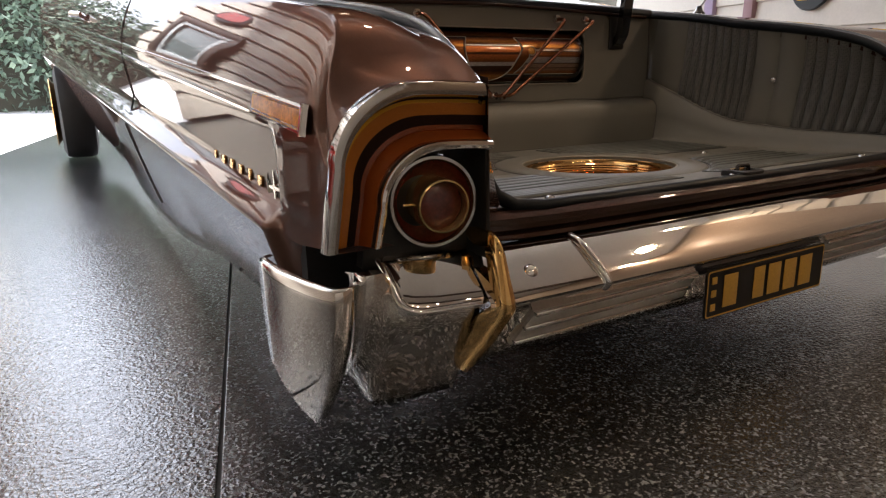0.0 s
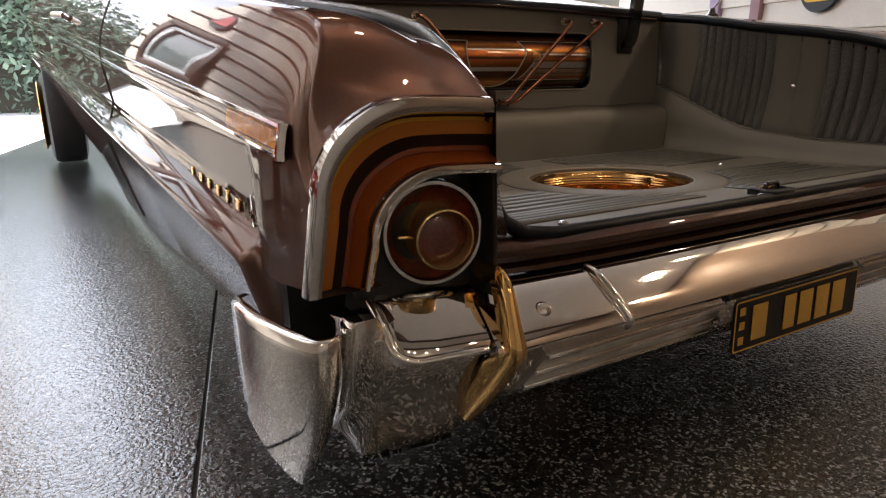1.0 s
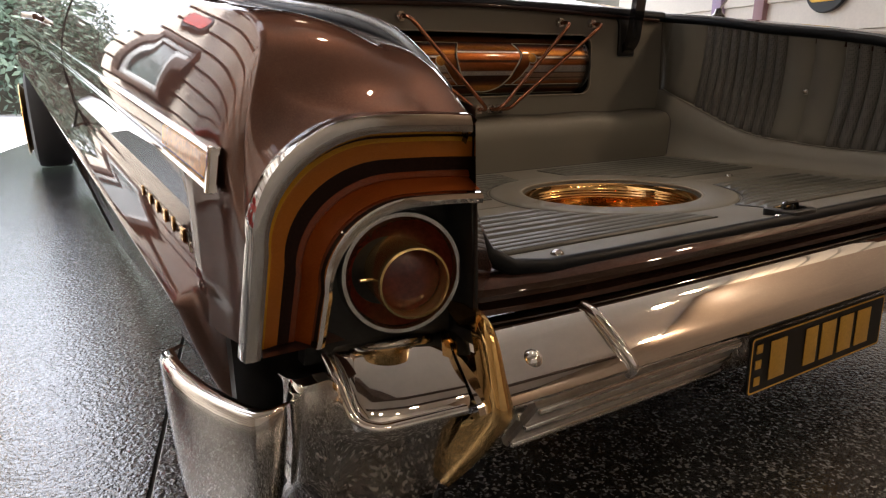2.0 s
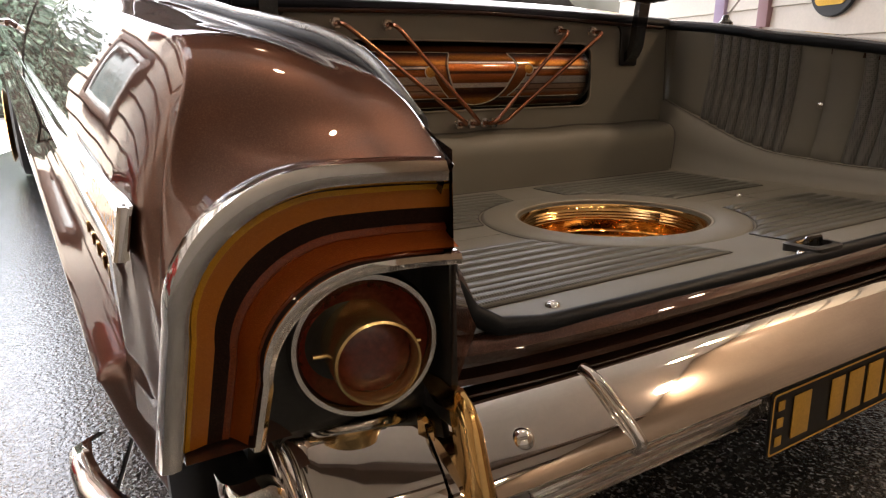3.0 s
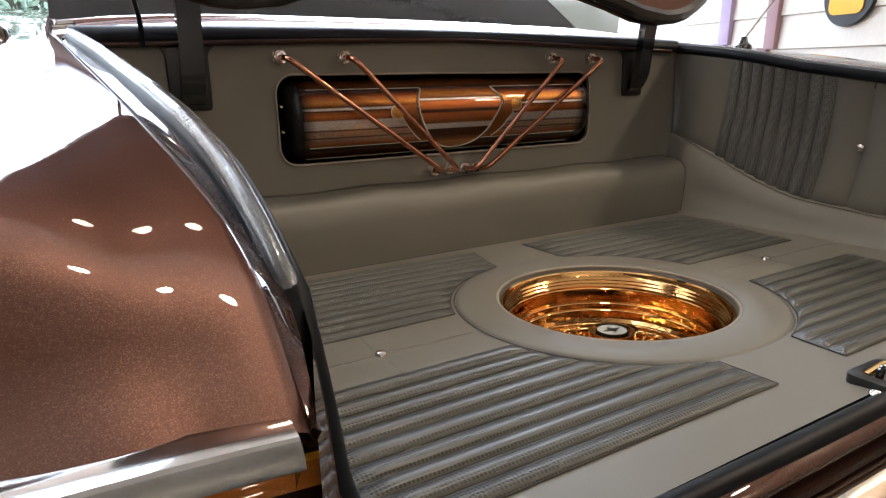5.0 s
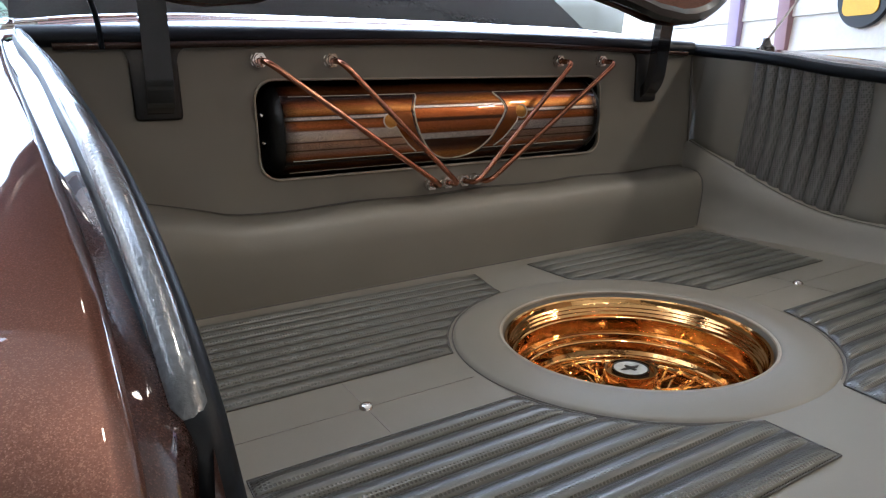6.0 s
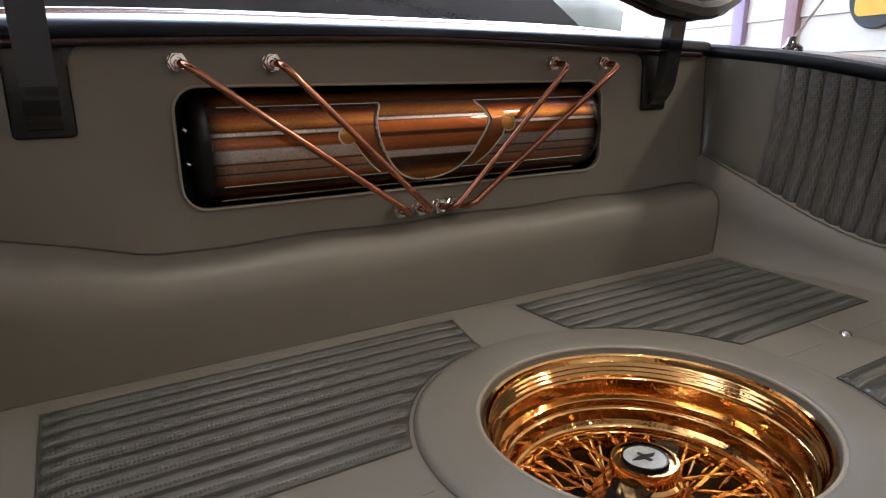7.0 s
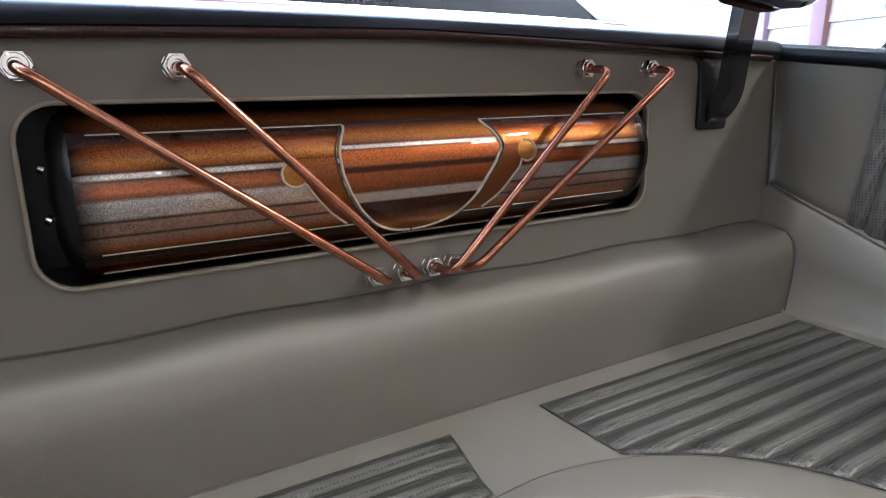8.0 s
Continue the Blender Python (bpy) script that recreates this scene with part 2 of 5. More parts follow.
def box(bm, x0, x1, y0, y1, z0, z1, bevel=0.0, segs=2):
    made = bmesh.ops.create_cube(bm, size=1, matrix=Matrix.Translation(((x0 + x1) / 2, (y0 + y1) / 2, (z0 + z1) / 2)) @ Matrix.Diagonal((x1 - x0, y1 - y0, z1 - z0, 1)))
    if bevel:
        edges = {e for v in made["verts"] for e in v.link_edges}
        bmesh.ops.bevel(bm, geom=list(edges), offset=bevel, segments=segs, affect="EDGES", profile=0.5)
    return bm


def loft(bm, rings, closed=False, caps=False):
    """Quads between rings of equally many points."""
    vs = [[bm.verts.new(p) for p in ring] for ring in rings]
    n = len(rings[0])
    for a, b in zip(vs, vs[1:]):
        for i in range(n if closed else n - 1):
            bm.faces.new((a[i], a[(i + 1) % n], b[(i + 1) % n], b[i]))
    if caps:
        bm.faces.new(vs[0])
        bm.faces.new(vs[-1])
    return bm


def rounded(points, r, steps=5):
    """The path with its inner corners rounded off."""
    pts = [Vector(p) for p in points]
    out = [pts[0]]
    for a, b, c in zip(pts, pts[1:], pts[2:]):
        u, w = (a - b), (c - b)
        k = min(r, u.length * 0.49, w.length * 0.49)
        p, q = b + u.normalized() * k, b + w.normalized() * k
        for i in range(steps + 1):
            s = i / steps
            out.append(p * (1 - s) ** 2 + b * 2 * s * (1 - s) + q * s * s)
    out.append(pts[-1])
    return out


def tube(bm, path, r, n=10, closed=False, flat=1.0):
    """A round or flattened bar along a path."""
    pts = [Vector(p) for p in path]
    rings = []
    ref = None
    for i, p in enumerate(pts):
        a = pts[i - 1] if i or closed else p
        b = pts[(i + 1) % len(pts)] if i + 1 < len(pts) or closed else p
        d = (b - a).normalized()
        if ref is None:
            ref = Vector((0, 0, 1)) if abs(d.z) < 0.9 else Vector((1, 0, 0))
        side = d.cross(ref).normalized()
        ref = side.cross(d).normalized()
        rings.append([p + (side * math.cos(2 * math.pi * k / n) + ref * flat * math.sin(2 * math.pi * k / n)) * r for k in range(n)])
    if closed:
        rings.append(rings[0])
    loft(bm, rings, True, not closed)
    if closed:
        bmesh.ops.remove_doubles(bm, verts=bm.verts, dist=1e-6)
    return bm


def lathe(bm, profile, n=48, m=None, arc=None):
    """A turned shape: (radius, height) points round z."""
    rings = []
    for k in range(n + 1):
        a = 2 * math.pi * k / n
        rings.append([(r * math.cos(a), r * math.sin(a), z) for r, z in profile])
    loft(bm, rings)
    bmesh.ops.remove_doubles(bm, verts=bm.verts, dist=1e-6)
    if m is not None:
        bmesh.ops.transform(bm, matrix=m, verts=bm.verts)
    return bm


def prism(bm, outline, d, axis="y", at=0.0):
    """A flat plate: an outline of pairs, thickened by d along an axis."""
    def place(p, h):
        return {"y": (p[0], at + h, p[1]), "z": (p[0], p[1], at + h), "x": (at + h, p[0], p[1])}[axis]
    loft(bm, [[place(p, 0) for p in outline], [place(p, d) for p in outline]], True, True)
    return bm


def rounded_rect(x0, x1, z0, z1, r, n=6):
    out = []
    for cx, cz, a0 in ((x1 - r, z1 - r, 0), (x0 + r, z1 - r, 90), (x0 + r, z0 + r, 180), (x1 - r, z0 + r, 270)):
        for i in range(n + 1):
            a = radians(a0 + 90 * i / n)
            out.append((cx + r * math.cos(a), cz + r * math.sin(a)))
    return out


def plate_with_hole(bm, outer, hole, d, at):
    """A panel in the x-z plane between two outlines of equally many points."""
    rings = [[(p[0], at, p[1]) for p in outer], [(p[0], at, p[1]) for p in hole], [(p[0], at + d, p[1]) for p in hole]]
    return loft(bm, rings, True)


BM = bmesh.new

# ---- the garage, turned against the car ----
G = pose(0, 0, 0, 0, 0, -13.8)
X0, X1, Y0, Y1, TOP = -2.6, 2.6, -4.2, 3.1, 2.6


def structure(name, bm, mat, label, category, smooth=0):
    return tagged(part(name, bm, mat, None, label, smooth, G), label, category, kind="structure")


WEST_END = 3.55


def garage():
    floor = structure("floor", box(BM(), X0, X1, Y0, Y1 + 2.6, -0.3, -0.006), SEAM, "black epoxy garage floor with grey and white chips", "floor")
    for a, b in ((X0, -1.038), (-1.032, X1)):
        part("slab", box(BM(), a, b, Y0, Y1 + 2.6, -0.1, 0, 0.002), FLOOR, floor, smooth=0)
    ground = structure("ground", box(BM(), -60, 60, -60, 90, -0.6, -0.02), CONCRETE, "pale concrete driveway in daylight outside", "ground")
    structure("roof", ring_of_boxes(BM(), X0, X1 + 0.1, Y0 - 0.1, Y1 + 0.12, TOP + 0.05, TOP + 0.15), SEAM, "dark roof deck over the ceiling boards", "roof")
    structure("ceiling", ceiling_boards(), CEILING, "plain warm white garage ceiling", "ceiling")
    east = box(BM(), X1, X1 + 0.1, Y0, Y1 + 1.8, 0, TOP)
    wall_right = structure("wall_east", east, BOARD, "white weatherboard garage wall", "wall")
    wall_left = structure("wall_west", box(BM(), X0 - 0.1, X0, Y0, WEST_END, -0.02, 3.2), BROWN_WALL, "white weatherboard house wall beside the garage", "wall")
    wall_back = structure("wall_south", box(BM(), X0, X1, Y0 - 0.1, Y0, 0, TOP), DARK_WALL, "cream panelled garage end wall", "wall")
    pitch = 0.2
    for wall, x, s in ((wall_right, X1, -1), (wall_left, X0, 1)):
        for k in range(13 if s < 0 else 16):
            z = k * pitch
            lip = 0.0 if s < 0 else 0.02
            prof = [(x, z + lip), (x + s * 0.022, z + lip + 0.002), (x + s * 0.022, z + lip + 0.008), (x + s * 0.006, z + pitch - 0.002), (x, z + pitch - 0.002)]
            ya, yb = (Y0, WEST_END) if s > 0 else (0.3, Y1 + 1.8)
            part("board", loft(BM(), [[(px, ya, pz) for px, pz in prof], [(px, yb, pz) for px, pz in prof]], True, True), BOARD, wall, smooth=0)
    part("wall_panel", box(BM(), X1 - 0.02, X1 - 0.001, Y0, 0.298, 0.002, TOP - 0.002, 0.003), TAN_BOARD, wall_right, "smooth tan wall lining", 0)
    front = structure("wall_north", box(BM(), X0, X1, Y1, Y1 + 0.12, 2.42, TOP + 0.04), BROWN_WALL, "dark brown lintel over the open garage front", "wall")
    part("fascia", box(BM(), X0 + 0.024, X0 + 0.06, Y0, Y1, 2.30, 2.44, 0.004), BROWN_WALL, front, smooth=0)
    part("fascia", box(BM(), X0 + 0.024, X0 + 0.06, Y1 + 0.12, WEST_END, 3.04, 3.2, 0.004), BROWN_WALL, front, smooth=0)


SKY = (-2.54, -2.0, -0.6, 3.0)


DOOR_SKY = (-1.95, -0.75, 0.7, 1.5)


def ring_of_boxes(bm, x0, x1, y0, y1, z0, z1):
    """A slab with the two glazed openings left out."""
    a, b, c, d = SKY
    e, f, g, h = DOOR_SKY
    for q in ((x0, a, y0, y1), (b, e, y0, y1), (f, x1, y0, y1), (a, b, y0, c), (a, b, d, y1), (e, f, y0, g), (e, f, h, y1)):
        box(bm, *q, z0, z1)
    return bm


def ceiling_boards():
    """Plain ceiling lining round the skylight, in one mesh."""
    return ring_of_boxes(BM(), X0, X1, Y0, Y1, TOP, TOP + 0.04)


def skylight():
    a, b, c, d = SKY
    w = thing("skylight", "white-barred glazed strip between roof and house wall", "skylight", G, kind="structure")
    for k in range(12):
        y = lerp(c, d, k / 11)
        part("glazing_bar", box(BM(), a, b, y - 0.014, y + 0.014, TOP + 0.01, TOP + 0.06, 0.003), WHITE_CAP, w, smooth=0)
    for x in (lerp(a, b, 0.5), b - 0.03):
        part("glazing_bar", box(BM(), x - 0.016, x + 0.016, c, d, TOP + 0.005, TOP + 0.065, 0.003), WHITE_CAP, w, smooth=0)


skylight()


def roof_light():
    a, b, c, d = DOOR_SKY
    w = thing("roof_light", "white-barred row of roof panes open to the pale sky", "skylight", G, kind="structure")
    for k in range(8):
        x = lerp(a, b, k / 7)
        part("glazing_bar", box(BM(), x - 0.011, x + 0.011, c, d, TOP + 0.01, TOP + 0.06, 0.003), WHITE_CAP, w, smooth=0)
    for k in range(6):
        y = lerp(c, d, k / 5)
        part("glazing_bar", box(BM(), a, b, y - 0.011, y + 0.011, TOP + 0.005, TOP + 0.065, 0.003), WHITE_CAP, w, smooth=0)


roof_light()


def raised_door():
    """Up-and-over door, open, hanging under the front of the ceiling."""
    d = thing("garage_door", "pale timber boarded up-and-over garage door, raised open", "garage door", G, kind="structure")
    for k in range(7):
        y = 1.56 + 0.2 * k
        part("door_board", box(BM(), -1.05, 2.3, y, y + 0.192, TOP - 0.10, TOP - 0.075, 0.004), DOOR_TIMBER, d, smooth=0)
    for x in (-1.0, 0.6, 2.2):
        part("door_rail", box(BM(), x, x + 0.05, 1.56, 2.95, TOP - 0.073, TOP - 0.005, 0.004), BROWN_WALL, d, smooth=0)


raised_door()


def reflected_beams():
    # Unseen beams, added so that the bumper reflects brown streaks.
    for y in (-1.65, -2.75):
        ob = part("reflected_beam", box(BM(), -2.1, X1, y, y + 0.16, TOP - 0.16, TOP - 0.004, 0.006), BROWN_WALL, m=G, smooth=0)
        tagged(ob, "dark brown unseen beam added for the bumper's reflections", "beam", "ceiling beams", "structure")


reflected_beams()


garage()


def wall_posts():
    for y, w, mat, label in ((3.45, 0.10, LILAC, "lilac painted timber wall post"), (3.03, 0.09, MAUVE, "mauve-brown painted timber wall post")):
        ob = part("post", box(BM(), X1 - 0.05, X1 + 0.02, y, y + w, 0.0, TOP, 0.004), mat, m=G)
        tagged(ob, label, "post", "wall posts", "structure")


wall_posts()


def round_sign(name, label, x, y, z, s, r, colour):
    sign = thing(name, label, "sign", G @ pose(x, y, z, 0, 90 * s, 0))
    part("disc", lathe(BM(), [(0, 0.02), (r * 0.96, 0.02), (r, 0.012), (r, 0), (0, 0)], 40), BLACK, sign, "black round backing")
    bm = prism(BM(), rounded_rect(-r * 0.6, r * 0.6, -r * 0.62, r * 0.7, r * 0.25), 0.006, "z", 0.021)
    part("badge", bm, colour, sign, "plain coloured badge shape")


round_sign("wall_sign", "round black wall sign with a yellow badge", X1 - 0.026, 2.54, 1.07, -1, 0.165, SIGN_YELLOW)
round_sign("wall_sign", "round black wall sign with a yellow badge", X1 - 0.026, 1.90, 1.07, -1, 0.165, SIGN_YELLOW)


round_sign("wall_sign", "round white wall sign with a red badge", X0 + 0.026, 3.12, 1.84, 1, 0.14, SIGN_RED)


def house_window():
    """Brown-framed window in the white boards, with a white sash."""
    w = thing("house_window", "house window with a brown surround and white sash", "window", G @ pose(X0 + 0.024, 2.98, 1.19), kind="structure")
    for name, a, b, wide, deep, mat in (("surround", 0.33, 0.38, 0.07, 0.05, BROWN_WALL), ("sash", 0.258, 0.308, 0.06, 0.035, WHITE_CAP)):
        for s in (-1, 1):
            part(name, box(BM(), 0, deep, -a, a, *sorted((s * b, s * (b - wide))), 0.003), mat, w)
            part(name, box(BM(), 0, deep - 0.002, *sorted((s * a, s * (a - wide))), -(b - wide), b - wide, 0.003), mat, w)
    part("pane", box(BM(), 0.0, 0.012, -0.2, 0.2, -0.25, 0.25), GREY_GLASS, w)


house_window()


def engine():
    """Red engine on a low black stand beside the house wall."""
    e = thing("engine", "red painted car engine with chrome pipes on a stand", "engine", G @ pose(-2.1, 0.85, 0))
    part("block", box(BM(), -0.22, 0.22, -0.32, 0.32, 0.35, 0.66, 0.03), SIGN_RED, e)
    for s in (-1, 1):
        part("valve_cover", box(BM(), s * 0.17 - 0.07, s * 0.17 + 0.07, -0.30, 0.30, 0.662, 0.74, 0.025), SIGN_RED, e, "red valve cover")
        for k in range(4):
            y = -0.24 + 0.16 * k
            part("exhaust_pipe", tube(BM(), rounded([(s * 0.2, y, 0.55), (s * 0.34, y, 0.55), (s * 0.37, y + 0.04, 0.36), (s * 0.37, 0.34, 0.32)], 0.05), 0.022, 10), CHROME, e, "chrome exhaust pipe")
        part("pulley", lathe(BM(), [(0, 0.02), (0.05, 0.02), (0.075, 0.03), (0.08, 0.0), (0.0, 0.0)], 28, pose(s * 0.1, -0.322, 0.52, 90)), WHITE_CAP, e, "white pulley disc")
        for y in (-0.25, 0.25):
            part("stand_leg", tube(BM(), [(s * 0.15, y, 0.35), (s * 0.26, y * 1.3, 0.0)], 0.02, 8), BLACK, e, "black stand leg")
    part("air_cleaner", lathe(BM(), [(0, 0.1), (0.12, 0.1), (0.14, 0.08), (0.14, 0.0), (0, 0)], 32, pose(0, 0, 0.745)), CHROME, e, "chrome air cleaner")


engine()


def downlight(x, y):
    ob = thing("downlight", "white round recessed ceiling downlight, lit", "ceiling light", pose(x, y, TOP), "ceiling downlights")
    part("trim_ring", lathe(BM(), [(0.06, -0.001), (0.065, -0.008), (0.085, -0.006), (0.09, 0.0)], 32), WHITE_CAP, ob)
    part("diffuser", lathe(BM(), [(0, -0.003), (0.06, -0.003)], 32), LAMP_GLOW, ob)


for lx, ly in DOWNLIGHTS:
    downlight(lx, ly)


def hedge():
    """Leafy bank beyond the driveway: many small leaf clumps over dark earth."""
    rng = np.random.default_rng(4)
    bm = BM()
    prof = [(9.3, 0.0), (9.6, 0.9), (10.0, 1.7), (10.8, 2.3), (13.0, 2.4)]
    loft(bm, [[(x, y + 0.25 * math.sin(x * 1.7 + z), z) for y, z in prof] for x in np.linspace(-14, 10, 40)])
    bank = structure("bank", bm, SOIL, "dark earth bank behind the shrubs", "bank", 60)
    n = 26000
    xs = rng.uniform(-10, 4, n)
    us = rng.uniform(0, 1, n) ** 0.8
    verts, faces = [], []
    for x, u in zip(xs, us):
        y = np.interp(u, [0, 0.25, 0.5, 0.75, 1], [9.2, 9.4, 9.7, 10.2, 11.2]) + rng.normal(0, 0.22)
        z = np.interp(u, [0, 0.25, 0.5, 0.75, 1], [0.05, 0.7, 1.4, 2.1, 2.9]) + rng.normal(0, 0.15)
        s = rng.uniform(0.03, 0.09)
        a = rng.normal(0, 1, 3)
        a /= np.linalg.norm(a)
        b = np.cross(a, rng.normal(0, 1, 3))
        b /= np.linalg.norm(b)
        c = np.array((x, y, max(0.02, z)))
        i = len(verts)
        verts += [tuple(c - a * s), tuple(c + b * s * 0.45), tuple(c + a * s), tuple(c - b * s * 0.45)]
        faces.append((i, i + 1, i + 2, i + 3))
    me = bpy.data.meshes.new("shrub_leaves")
    me.from_pydata(verts, [], faces)
    me.materials.append(LEAF)
    ob = new("shrub_leaves", me)
    ob.matrix_basis = G
    tagged(ob, "dense green shrub leaves behind the driveway", "shrubs", kind="stuff")


hedge()

# ---- the car ----
car = thing("car", "dark brown metal-flake classic lowrider car, trunk open, rear dropped", "car")

# the trunk opening's edge along its sides: place along the car, half width, height
RAIL_X = [(0.0, 0.655), (0.1, 0.632), (0.2, 0.638), (0.4, 0.65), (0.6, 0.66), (0.8, 0.68), (1.0, 0.69)]
RAIL_Z = [(0.0, 0.540), (0.06, 0.552), (0.1, 0.568), (0.15, 0.60), (0.2, 0.626), (0.3, 0.655), (0.4, 0.674), (0.5, 0.690), (0.6, 0.706), (0.7, 0.727), (0.8, 0.745), (0.95, 0.766), (1.05, 0.78)]
DECK_Z = [(0.0, 0.536), (0.02, 0.5495), (0.04, 0.563), (0.06, 0.577), (0.08, 0.588), (0.1, 0.597), (0.15, 0.613), (0.2, 0.626), (0.3, 0.648), (0.4, 0.668), (0.5, 0.688), (0.8, 0.744), (1.0, 0.775), (1.5, 0.85), (4.6, 1.2)]


EDGE_X = [(0.0, 0.664), (0.1, 0.660), (0.2, 0.666), (0.3, 0.673), (0.4, 0.681), (0.5, 0.689), (0.6, 0.697), (0.8, 0.711), (1.0, 0.722)]


def rail(y):
    return curve_at(RAIL_X, y), curve_at(RAIL_Z, y)


BOTTOM = [(0.0, 0.340), (0.05, 0.338), (0.085, 0.335), (0.12, 0.330), (0.135, 0.28), (0.15, 0.20), (0.17, 0.175), (0.3, 0.165), (0.85, 0.150), (0.90, 0.142), (1.0, 0.128), (1.3, 0.10), (1.8, 0.09), (2.0, 0.12), (2.6, 0.16), (3.3, 0.24), (3.55, 0.30), (3.72, 0.56), (3.95, 0.70), (4.3, 0.74), (4.55, 0.66), (4.7, 0.5)]


def eased(table, y, w=0.09):
    """The table's value with its kinks ironed out along the car."""
    w = min(w, max(0.0, y), abs(4.6 - y))
    return sum(curve_at(table, y + w * k / 5) for k in range(-5, 6)) / 11


# the wing's raised shoulder line: place along the car, half width, height
PEAK_X = [(0.0, 0.866), (0.037, 0.861), (0.056, 0.844), (0.07, 0.838), (0.1, 0.836), (0.137, 0.838), (0.182, 0.842), (0.237, 0.846), (0.303, 0.851), (0.405, 0.857), (0.6, 0.868), (1.0, 0.890), (2.0, 0.945), (4.7, 1.10)]
PEAK_Z = [(0.0, 0.515), (0.02, 0.535), (0.037, 0.555), (0.056, 0.594), (0.07, 0.612), (0.1, 0.630), (0.137, 0.640), (0.182, 0.648), (0.237, 0.657), (0.303, 0.668), (0.405, 0.684), (0.55, 0.708), (0.8, 0.750), (1.0, 0.778), (1.5, 0.85), (4.7, 1.21)]


def smooth_step(u):
    u = min(1.0, max(0.0, u))
    return u * u * (3 - 2 * u)


def tail_shoulder(xr, zt):
    """The rounded shoulder where it meets the stepped arch."""
    r, wide, big, xl = 0.098, 0.115, 0.20, 0.884
    cx, cz = xl - wide, zt - r
    pts = [(lerp(xr + 0.045, cx, k / 9), zt + 0.0008 + 0.003 * math.sin(math.pi * k / 9)) for k in range(1, 9)]
    pts += [(cx + wide * math.cos(radians(lerp(90, 0, k / 14))), cz + r * math.sin(radians(lerp(90, 0, k / 14)))) for k in range(15)]
    pts += [(xl - big + big * math.cos(radians(-3 * k / 10)), cz + big * math.sin(radians(-3 * k / 10))) for k in range(1, 11)]
    return pts


def deck_rise(y, xr, zt):
    """How far the deck has climbed towards its peak 45 mm out from the channel's edge."""
    y = max(y, 0.02)
    return 0.037 * (curve_at(PEAK_Z, y) - zt) / (curve_at(PEAK_X, y) - xr - 0.008)


def peaked_shoulder(y, xr, zt, xl):
    """Deck rising to a tight shoulder, then the upper flank down to the moulding."""
    px, pz = curve_at(PEAK_X, y), curve_at(PEAK_Z, y)
    zt += deck_rise(y, xr, zt)
    a0 = 90 + math.degrees(math.atan2(pz - zt, px - xr - 0.045))
    a1, r = 33.0, 0.010
    am = radians((a0 + a1) / 2)
    cx, cz = px - r * math.cos(am), pz - r * math.sin(am)
    arc = [(cx + r * math.cos(radians(lerp(a0, a1, k / 14))), cz + r * math.sin(radians(lerp(a0, a1, k / 14)))) for k in range(15)]
    bulge = lerp(0.010, 0.004, smooth_step((y - 0.05) / 0.25))
    pts = [(lerp(xr + 0.045, arc[0][0], k / 9), lerp(zt, arc[0][1], k / 9) + bulge * math.sin(math.pi * k / 9)) for k in range(1, 9)]
    ex, ez = arc[-1]
    mx, mz = xl - 0.004, 0.4785 + 0.122 * (y - 0.05)
    kz = max(mz + 0.01, ez - (mx - ex) / math.tan(radians(a1)))
    for k in range(1, 11):
        u = k / 10
        arc.append((ex * (1 - u) ** 2 + mx * 2 * u * (1 - u) + mx * u * u, ez * (1 - u) ** 2 + kz * 2 * u * (1 - u) + mz * u * u))
    return pts + arc


def flank_section(y, side):
    """The body's cross-section at y: rail, deck, shoulder, flank, cove, lip, tuck-under."""
    lift, out = 0.117 * y, 0.06 * y
    zt = eased(DECK_Z, y, lerp(0.02, 0.09, smooth_step((y - 0.05) / 0.4)))
    xl = 0.900 + out
    if y < 1.0:
        xr = eased(EDGE_X, y, min(0.09, 1.0 - y))
    else:
        xr = lerp(0.722, 0.62, min(1, (y - 1) / 3))
    w = smooth_step(y / 0.062)
    rise = w * deck_rise(y, xr, zt)
    pts = [(xr - 0.003, zt - 0.008), (xr, zt - 0.002), (xr + 0.006, zt), (xr + 0.022, zt + 0.4 * rise), (xr + 0.034, zt + 0.72 * rise), (xr + 0.045, zt + rise)]
    for (xa, za), (xb, zb) in zip(tail_shoulder(xr, zt), peaked_shoulder(max(y, 0.02), xr, zt, xl)):
        pts.append((lerp(xa, xb, w), lerp(za, zb, w)))
    crease = 0.332 + lift * 0.9
    x0, z0 = pts[-1]
    low = curve_at(BOTTOM, y)
    # forward of the tail's corner the panel leans in to a sharp line over a hollow cove
    q = smooth_step((y - 0.148) / 0.026)
    lean, top = 0.019 * q, crease + 0.034
    for k in (0.15, 0.5, 0.85, 1.0):
        pts.append((x0 - lean * k, lerp(z0, top, k)))
    for dx, dz in ((0.0015, 0.0312), (0.016, 0.018), (0.034, 0.006), (0.039, 0.001), (0.040, -0.003), (0.037, -0.009)):
        pts.append((lerp(x0 - 0.002, x0 - 0.019 + dx, q), crease + dz))
    xa = pts[-1][0]
    for k, dx in ((0.25, -0.010), (0.5, -0.022), (0.75, -0.036), (0.96, -0.058), (1.0, -0.076)):
        pts.append((xa + dx - 0.13 * k * min(1, y / 3.0), lerp(crease - 0.009, low, k)))
    pts = [(x, max(z, low)) for x, z in pts]
    if y < 0.122:
        # the flank rolls in round the tail's corner
        k = 1 - y / 0.122
        pts = [(x - k * max(0, x - 0.886), z) for x, z in pts]
    shear = -0.056 * max(0, y - 0.6) if side > 0 else 0
    return [(side * x + shear, y, z) for x, z in pts]


